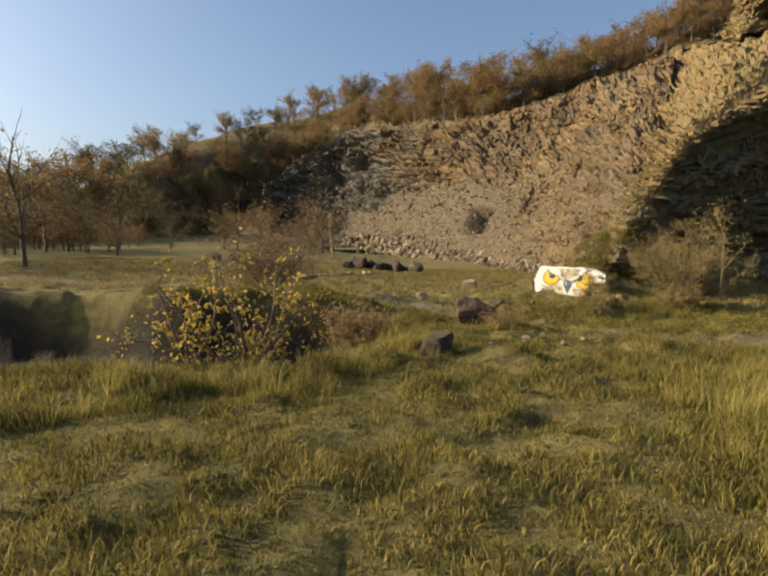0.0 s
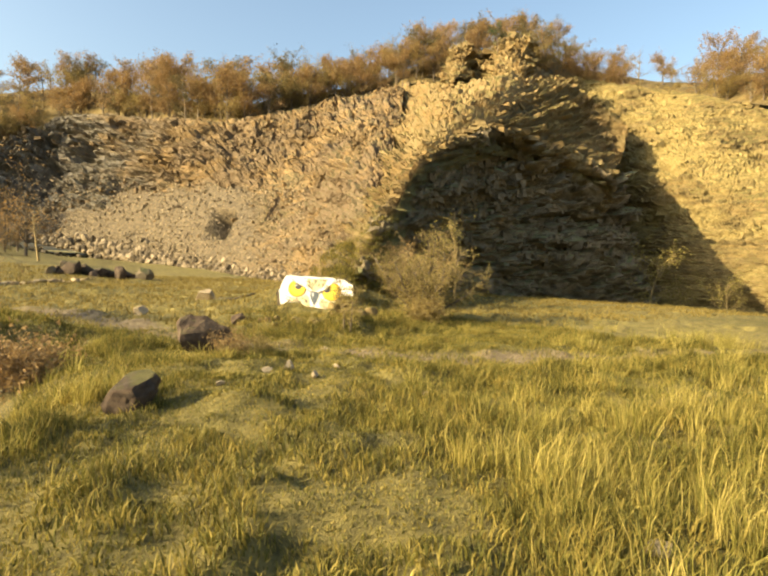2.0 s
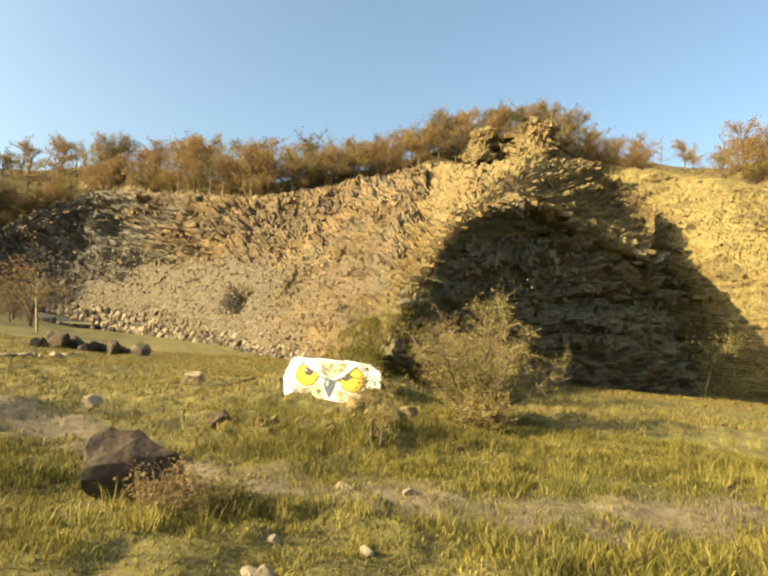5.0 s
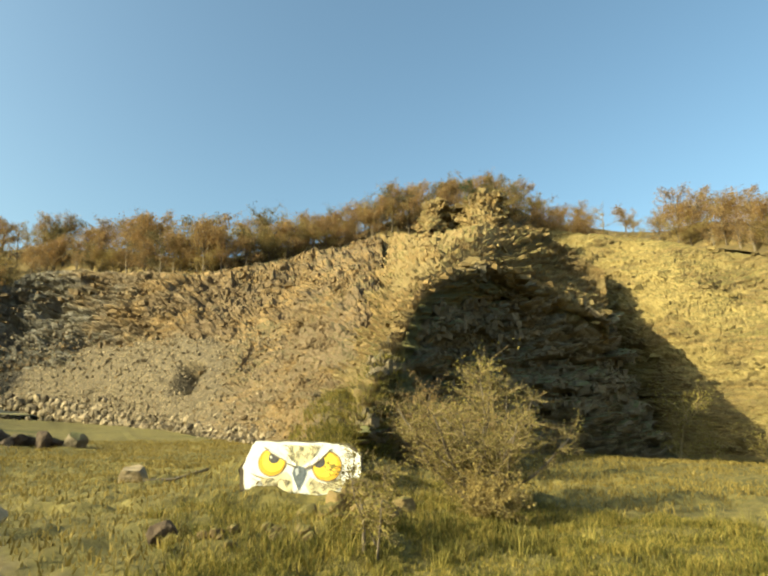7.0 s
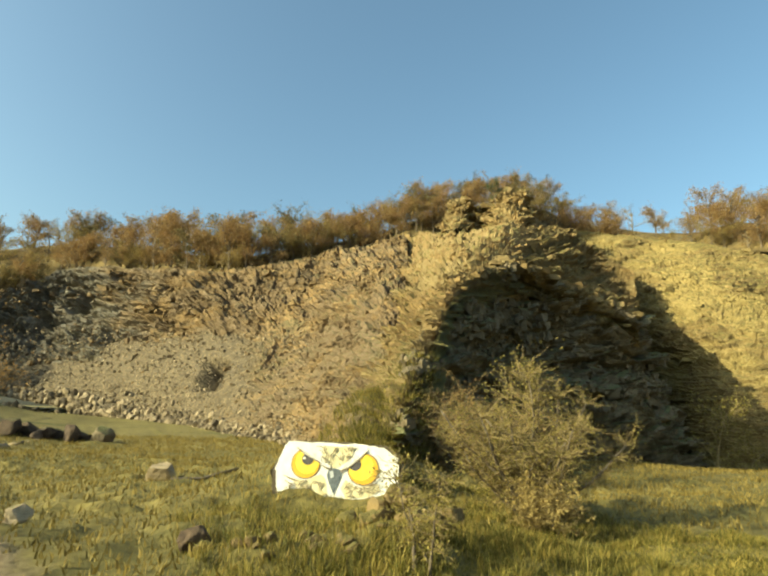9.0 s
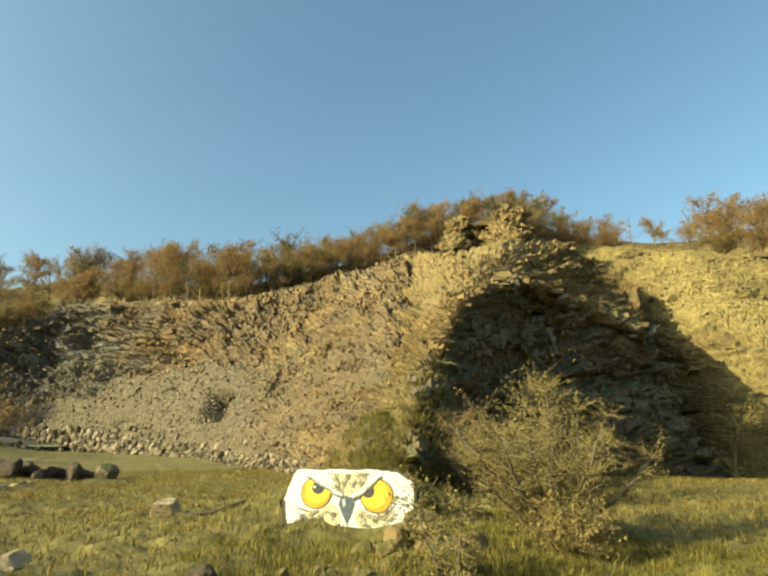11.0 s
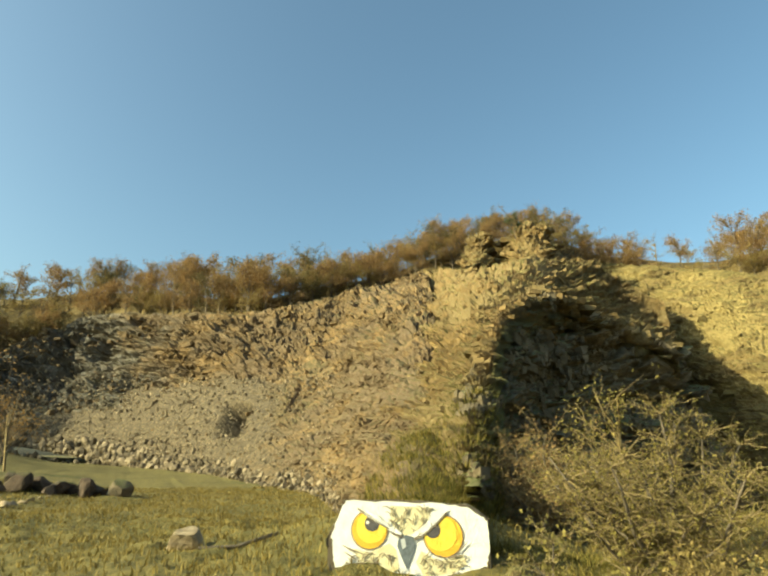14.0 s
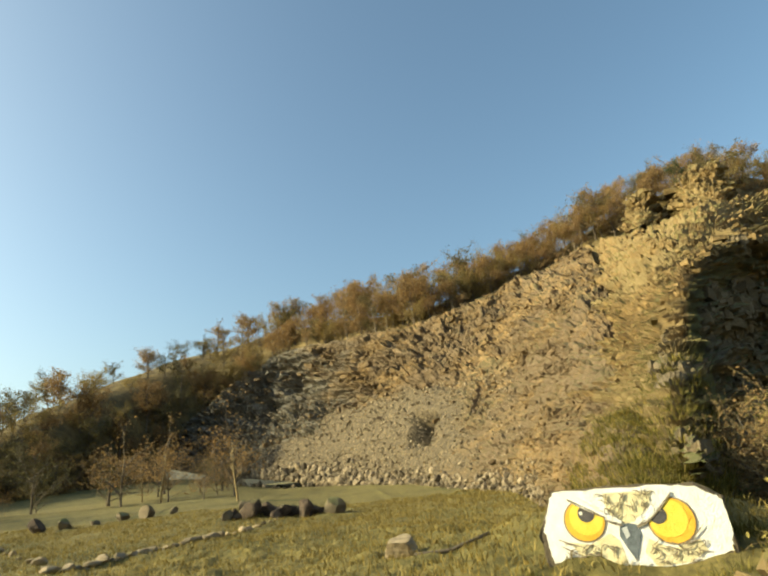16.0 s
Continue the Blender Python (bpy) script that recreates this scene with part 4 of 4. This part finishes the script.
    for _ in range(30):
        stroke(rng.uniform(-0.85, -0.3), rng.uniform(0.2, 0.44), rng.uniform(2.6, 3.6), rng.uniform(0.06, 0.14), rng.choice((-2, 2)) * rng.uniform(0.3, 1.2))
    for _ in range(32):
        stroke(rng.uniform(0.03, 0.6), rng.uniform(0.16, 0.4), rng.uniform(-0.5, 0.5), rng.uniform(0.06, 0.14), rng.choice((-2, 2)) * rng.uniform(0.3, 1.3))
    for a, b in (((-0.8, 0.96), (-0.37, 0.68)), ((0.04, 0.6), (0.42, 0.9)), ((-0.37, 0.68), (-0.2, 0.6)), ((-0.04, 0.58), (0.08, 0.65))):
        w = math.atan2(b[1] - a[1], b[0] - a[0])
        stroke(a[0], a[1], w, math.hypot(b[0] - a[0], b[1] - a[1]), 0.12, line, 0.022)
        stroke(a[0] - 0.01, a[1] + 0.04, w, math.hypot(b[0] - a[0], b[1] - a[1]), 0.1, white, 0.05)
    for a, b in (((-0.98, 0.5), (-0.7, 0.38)), ((-0.95, 0.42), (-0.75, 0.3)), ((0.45, 0.37), (0.68, 0.55)), ((0.4, 0.36), (0.6, 0.4))):
        stroke(a[0], a[1], math.atan2(b[1] - a[1], b[0] - a[0]), math.hypot(b[0] - a[0], b[1] - a[1]), 0.15, line, 0.01)
    return tagged(root, "squared boulder with a white face painted with yellow discs and strokes", "painted rock")


painted_rock()


# ---- bushes ----
def bush(name, seed, x, y, height, spread, stems, twigs, leaf_mat, leaf_count, leaf_size, twig_mat, label, lean=(0.0, 0.0)):
    """A thorn bush: crooked stems from one stool, a haze of fine twigs, and small leaves."""
    rng = random.Random(seed)
    root = new(name)
    root.location = (x, y, on_ground(x, y) - 0.05)
    ends = []
    for _ in range(stems):
        w = rng.uniform(0, 6.28)
        out = rng.uniform(0.1, 0.95)
        h = Vector((math.cos(w) * out + lean[0], math.sin(w) * out + lean[1], 1.0))
        st = limb(rng, (rng.gauss(0, 0.09) * spread, rng.gauss(0, 0.09) * spread, 0), h, height * rng.uniform(0.55, 0.85), 0.22, 7)
        part("stem", mesh_from("stem", *tubes([(st, height * rng.uniform(0.009, 0.018), height * 0.004)], 5), M_BARK, True), root)
        ends += [(p, h) for p in st[2:]]
    fine, tips = [], []
    for _ in range(twigs):
        p, h = rng.choice(ends)
        w = rng.uniform(0, 6.28)
        g = Vector((math.cos(w) + 0.5 * lean[0], math.sin(w) + 0.5 * lean[1], rng.uniform(-0.25, 1.0)))
        tw = limb(rng, p, g, spread * rng.uniform(0.18, 0.52), 0.3, 5, 0.03)
        fine.append((tw, 0.006 * height / 2.3, 0.002))
        tips += tw[1:]
        for _ in range(3):
            s = limb(rng, rng.choice(tw[1:]), g + Vector((rng.uniform(-1, 1), rng.uniform(-1, 1), rng.uniform(-0.6, 0.9))), spread * rng.uniform(0.07, 0.2), 0.4, 3)
            fine.append((s, 0.0035 * height / 2.3, 0.0015))
            tips += s[1:]
    part("twig_mass", mesh_from("twig_mass", *tubes(fine, 3), twig_mat), root, "fine pale twigs")["kind"] = "stuff"
    pts = [rng.choice(tips) + Vector((rng.gauss(0, 0.03), rng.gauss(0, 0.03), rng.gauss(0, 0.03))) for _ in range(leaf_count)]
    part("leaves", mesh_from("leaves", *leaves(pts, leaf_size, rng), leaf_mat), root)["kind"] = "stuff"
    return tagged(root, label, "bush")


bush("hawthorn_bush", 601, 8.05, 15.1, 2.75, 0.98, 26, 1500, M_HAW, 17000, 0.028, M_TWIG, "dense hawthorn bush with fine twigs and few dry leaves", (0.12, 0.0))
bush("hawthorn_bush", 603, 4.95, 12.95, 1.5, 0.6, 3, 170, M_HAW, 1300, 0.03, M_TWIG, "thin straggling thorn beside the painted rock")
bush("bramble", 604, 7.4, 14.0, 0.75, 0.8, 8, 240, M_OLIVE, 3000, 0.04, M_TWIG, "low bramble tangle under the thorn bush")
bush("thorn_bush", 605, 9.9, 19.5, 2.6, 2.4, 12, 420, M_BROWN, 5200, 0.045, M_TWIG, "brown thorn bush at the foot of the shaded face")
bush("young_tree", 611, -1.75, 7.05, 2.4, 1.0, 7, 130, M_GOLD, 1100, 0.05, M_BARK, "slender shrub with sparse yellow leaves on the hollow's rim", (0.08, 0.0))
bush("young_tree", 612, -2.5, 6.95, 1.7, 0.6, 3, 50, M_GOLD, 380, 0.05, M_BARK, "thin sapling with bright yellow leaves")
bush("bramble", 613, -1.9, 7.3, 0.7, 1.0, 9, 160, M_OLIVE, 1500, 0.05, M_BARK, "low bramble with olive and yellow leaves by the hollow")
bush("thorn_bush", 614, -3.6, 16.5, 2.6, 2.6, 12, 420, M_BROWN, 5200, 0.05, M_BARK, "brown leafless thorn bush beyond the hollow")
bush("bramble", 615, -0.6, 10.6, 0.7, 1.5, 8, 200, M_BROWN, 2600, 0.05, M_BARK, "brown bramble patch beside the boulder")

bush("dry_weeds", 616, 2.05, 10.35, 0.42, 0.6, 14, 160, M_BROWN, 900, 0.03, M_TWIG, "dead brown weeds in front of the dark boulder")
bush("dry_weeds", 617, 2.55, 10.55, 0.35, 0.5, 10, 110, M_OLIVE, 600, 0.03, M_TWIG, "dry weeds beside the dark boulder")


# ---- grass ----
def blade_object(name, roots, heights, widths, leans, mat, label):
    """Blades of grass as one mesh: each a narrow strip that bends over."""
    n = len(roots)
    rs = np.random.RandomState(len(name) + n)
    w = rs.uniform(0, 2 * np.pi, n)
    across = np.stack([np.cos(w), np.sin(w), 0 * w], 1) * (widths * 0.5)[:, None]
    up = np.zeros((n, 3))
    up[:, 2] = heights
    mid = roots + 0.55 * up + leans * 0.3
    tip = roots + up * (1 - 0.25 * np.minimum(1, np.linalg.norm(leans, axis=1) / np.maximum(heights, 1e-3)))[:, None] + leans
    verts = np.stack([roots - across, roots + across, mid - 0.7 * across, mid + 0.7 * across, tip], 1).reshape(-1, 3)
    k = np.arange(n) * 5
    quads = np.stack([k, k + 1, k + 3, k + 2], 1)
    tris = np.stack([k + 2, k + 3, k + 4], 1)
    me = bpy.data.meshes.new(name)
    me.vertices.add(len(verts))
    me.vertices.foreach_set("co", verts.astype(np.float32).ravel())
    loops = np.concatenate([quads.ravel(), tris.ravel()]).astype(np.int32)
    me.loops.add(len(loops))
    me.loops.foreach_set("vertex_index", loops)
    me.polygons.add(2 * n)
    me.polygons.foreach_set("loop_start", np.concatenate([np.arange(n) * 4, 4 * n + np.arange(n) * 3]).astype(np.int32))
    me.update(calc_edges=True)
    me.validate()
    me.materials.append(mat)
    return tagged(new(name, me), label, "grass", kind="stuff")


def grass_material(name, stops, glow):
    m, n, l, b = material(name, 0.7)
    geo = n.new("ShaderNodeNewGeometry")
    patch = noise_tex(n, l, 1.9, 6, 0.75)
    fac = math_node(n, l, "ADD", math_node(n, l, "MULTIPLY", geo.outputs["Random Per Island"], 0.4), math_node(n, l, "MULTIPLY", patch, 0.75), True)
    col = ramp(n, l, fac, stops)
    l.new(col, b.inputs["Base Color"])
    tr = n.new("ShaderNodeBsdfTranslucent")
    l.new(col, tr.inputs["Color"])
    mx = n.new("ShaderNodeMixShader")
    mx.inputs[0].default_value = glow
    l.new(b.outputs[0], mx.inputs[1])
    l.new(tr.outputs[0], mx.inputs[2])
    l.new(mx.outputs[0], n["Material Output"].inputs["Surface"])
    return m


M_TURF = grass_material("turf_blades", [(0.27, (0.032, 0.03, 0.008)), (0.44, (0.092, 0.09, 0.018)), (0.62, (0.195, 0.158, 0.033)), (0.88, (0.43, 0.32, 0.085))], 0.35)
M_MEADOW = grass_material("dry_meadow_blades", [(0.25, (0.06, 0.046, 0.014)), (0.5, (0.165, 0.122, 0.03)), (0.85, (0.34, 0.25, 0.07))], 0.3)
M_TALL = grass_material("dry_tall_blades", [(0.27, (0.06, 0.064, 0.014)), (0.52, (0.23, 0.2, 0.042)), (0.85, (0.54, 0.42, 0.13))], 0.4)
rs = np.random.RandomState(4)


def lawn(x, y):
    """How rank the grass stands, 0 on the trodden line and the track, 1 in the long grass."""
    p = np.stack([x, y, 0 * x], 1)
    right = x - np.interp(y, (2, 5, 8, 10), (2.0, 2.5, 3.1, 3.8))
    left = np.interp(y, (3.5, 5.2, 6.6, 8, 9), (-6.0, -0.4, 0.95, 1.15, 1.1)) - x
    rank = smooth_step(-0.3, 0.7, np.maximum(right, left) + 0.45 * fractal(p * 0.8, 3, 61)) * (y < 9.8) + 0.45 * (y >= 9.8)
    return np.clip(rank, 0, 1) * smooth_step(0.3, 1.1, track_distance(x, y) + 0.35 * fractal(p * 1.1, 3, 21)) * (0.35 + 0.65 * smooth_step(-0.5, 0.45, fractal(p * 0.55, 3, 71)))


def sow(count, x0, x1, y0, y1, keep):
    x, y = rs.uniform(x0, x1, count), rs.uniform(y0, y1, count)
    k = rs.uniform(0, 1, count) < keep(x, y)
    return x[k], y[k]


# Short turf, thick near the walk.
trench = lambda x, y: (x < -0.4) & (y - 0.25 * np.minimum(x + 3, 0) > 7.4) & (y < 12.0)
x, y = sow(380000, -5.5, 10.5, 1.2, 13.5, lambda x, y: ~trench(x, y) * (0.25 + 0.75 * smooth_step(0.2, 0.8, track_distance(x, y))))
h = rs.uniform(0.035, 0.095, len(x)) * (0.8 + 0.9 * lawn(x, y)) * (0.6 + 1.2 * smooth_step(-0.4, 0.5, fractal(np.stack([x, y, 0 * x], 1) * 2.6, 3, 44)))
a = rs.uniform(0, 6.28, len(x))
roots = np.stack([x, y, ground_height(x, y) - 0.01], 1)
lean = np.stack([np.cos(a), np.sin(a), 0 * a], 1) * (h * rs.uniform(0.2, 0.9, len(x)))[:, None]
blade_object("turf_grass", roots, h, rs.uniform(0.006, 0.014, len(x)), lean, M_TURF, "short green and straw turf beside the walk")
x, y = sow(130000, -22, 24, 13.5, 42, lambda x, y: (0.2 + 0.8 * smooth_step(0.2, 0.9, track_distance(x, y))) * (np.hypot(x - 6.2, y - 17.6) > 0.9) * (np.hypot(x - 5.5, y - 14.4) > 0.55) * (np.hypot((x - 5.3) / 1.3, (y - 16.3) / 0.5) > 1))
h = rs.uniform(0.06, 0.18, len(x)) * (0.7 + 0.8 * lawn(x, y))
a = rs.uniform(0, 6.28, len(x))
roots = np.stack([x, y, ground_height(x, y) - 0.01], 1)
lean = np.stack([np.cos(a), np.sin(a), 0 * a], 1) * (h * rs.uniform(0.2, 0.9, len(x)))[:, None]
blade_object("meadow_grass", roots, h, rs.uniform(0.014, 0.03, len(x)), lean, M_MEADOW, "short autumn grass over the quarry floor")

# Tussocks of long dry grass.
cx, cy = sow(7500, -6, 12, 1.5, 16.5, lambda x, y: (fractal(np.stack([x, y, 0 * x], 1) * 1.3, 2, 91) > -0.25) * lawn(x, y) ** 1.5 * np.where(x > 2.0, 1.0, 0.95) * np.where(y > 10.5, 0.3, 1.0) * (y < 13.2) * ~trench(x, y))
per = 30
size = rs.uniform(0.5, 1.15, len(cx)) * (0.5 + 0.6 * lawn(cx, cy)) * np.where(cx > 2.2 + 0.1 * cy, 1.1, 0.9) * smooth_step(0.5, 3.5, cy + 0.5 * (cx > 2.5))
a, r = rs.uniform(0, 6.28, (len(cx), per)), np.abs(rs.normal(0, 0.07, (len(cx), per)))
x, y = (cx[:, None] + r * np.cos(a)).ravel(), (cy[:, None] + r * np.sin(a)).ravel()
h = (rs.uniform(0.14, 0.46, (len(cx), per)) * size[:, None]).ravel()
lean = np.stack([np.cos(a).ravel(), np.sin(a).ravel(), 0 * x], 1) * (h * rs.uniform(0.15, 0.75, len(x)))[:, None] + np.array([0.12, -0.03, 0]) * h[:, None]
blade_object("tall_grass", np.stack([x, y, ground_height(x, y) - 0.02], 1), h, rs.uniform(0.004, 0.009, len(x)), lean, M_TALL, "tussocks of long golden autumn grass")
# Rank grass on the bank under the painted rock and on the ridge's toe.
cx, cy = sow(1500, 3.0, 9.5, 13.2, 17.2, lambda x, y: 0.5 + 0.5 * (fractal(np.stack([x, y, 0 * x], 1) * 0.9, 3, 33) > 0))
keep = ~((np.abs((cx - 5.69) * 0.953 - (cy - 16.985) * 0.302) < 1.25) & (np.abs((cx - 5.69) * 0.302 + (cy - 16.985) * 0.953 + 0.15) < 0.35))
keep &= np.hypot(cx - 5.5, cy - 14.4) > 0.6
cx, cy = cx[keep], cy[keep]
a, r = rs.uniform(0, 6.28, (len(cx), 22)), np.abs(rs.normal(0, 0.1, (len(cx), 22)))
x, y = (cx[:, None] + r * np.cos(a)).ravel(), (cy[:, None] + r * np.sin(a)).ravel()
h = rs.uniform(0.05, 0.2, len(x))
lean = np.stack([np.cos(a).ravel(), np.sin(a).ravel(), 0 * x], 1) * (h * rs.uniform(0.2, 0.8, len(x)))[:, None]
blade_object("bank_grass", np.stack([x, y, ground_height(x, y) - 0.02], 1), h, rs.uniform(0.006, 0.013, len(x)), lean, M_TURF, "rank green and straw grass on the bank")

# Grass on the toe of the ridge above the painted rock.
toe = []
for name in ("cliff_1", "cliff_2"):
    me = bpy.data.objects[name].data
    co = np.empty(len(me.vertices) * 3, np.float32)
    me.vertices.foreach_get("co", co)
    co = co.reshape(-1, 3)
    toe.append(co[(np.hypot(co[:, 0] - 7.2, co[:, 1] - 20.0) < 3.6) & (co[:, 2] < 4.2)])
toe = np.concatenate(toe)
toe = toe[rs.choice(len(toe), 1500)]
keep = fractal(toe * 0.8, 3, 17) > -0.25
toe = np.repeat(toe[keep], 20, axis=0)
a = rs.uniform(0, 6.28, len(toe))
roots = toe + np.stack([np.cos(a), np.sin(a), 0 * a], 1) * np.abs(rs.normal(0, 0.12, len(toe)))[:, None] - (0, 0, 0.05)
h = rs.uniform(0.1, 0.3, len(toe))
lean = np.stack([np.cos(a), np.sin(a) - 0.4, 0 * a - 0.3], 1) * (h * rs.uniform(0.3, 0.9, len(toe)))[:, None]
blade_object("slope_grass", roots, h, rs.uniform(0.008, 0.018, len(toe)), lean, M_TURF, "green and straw grass on the ridge's toe")
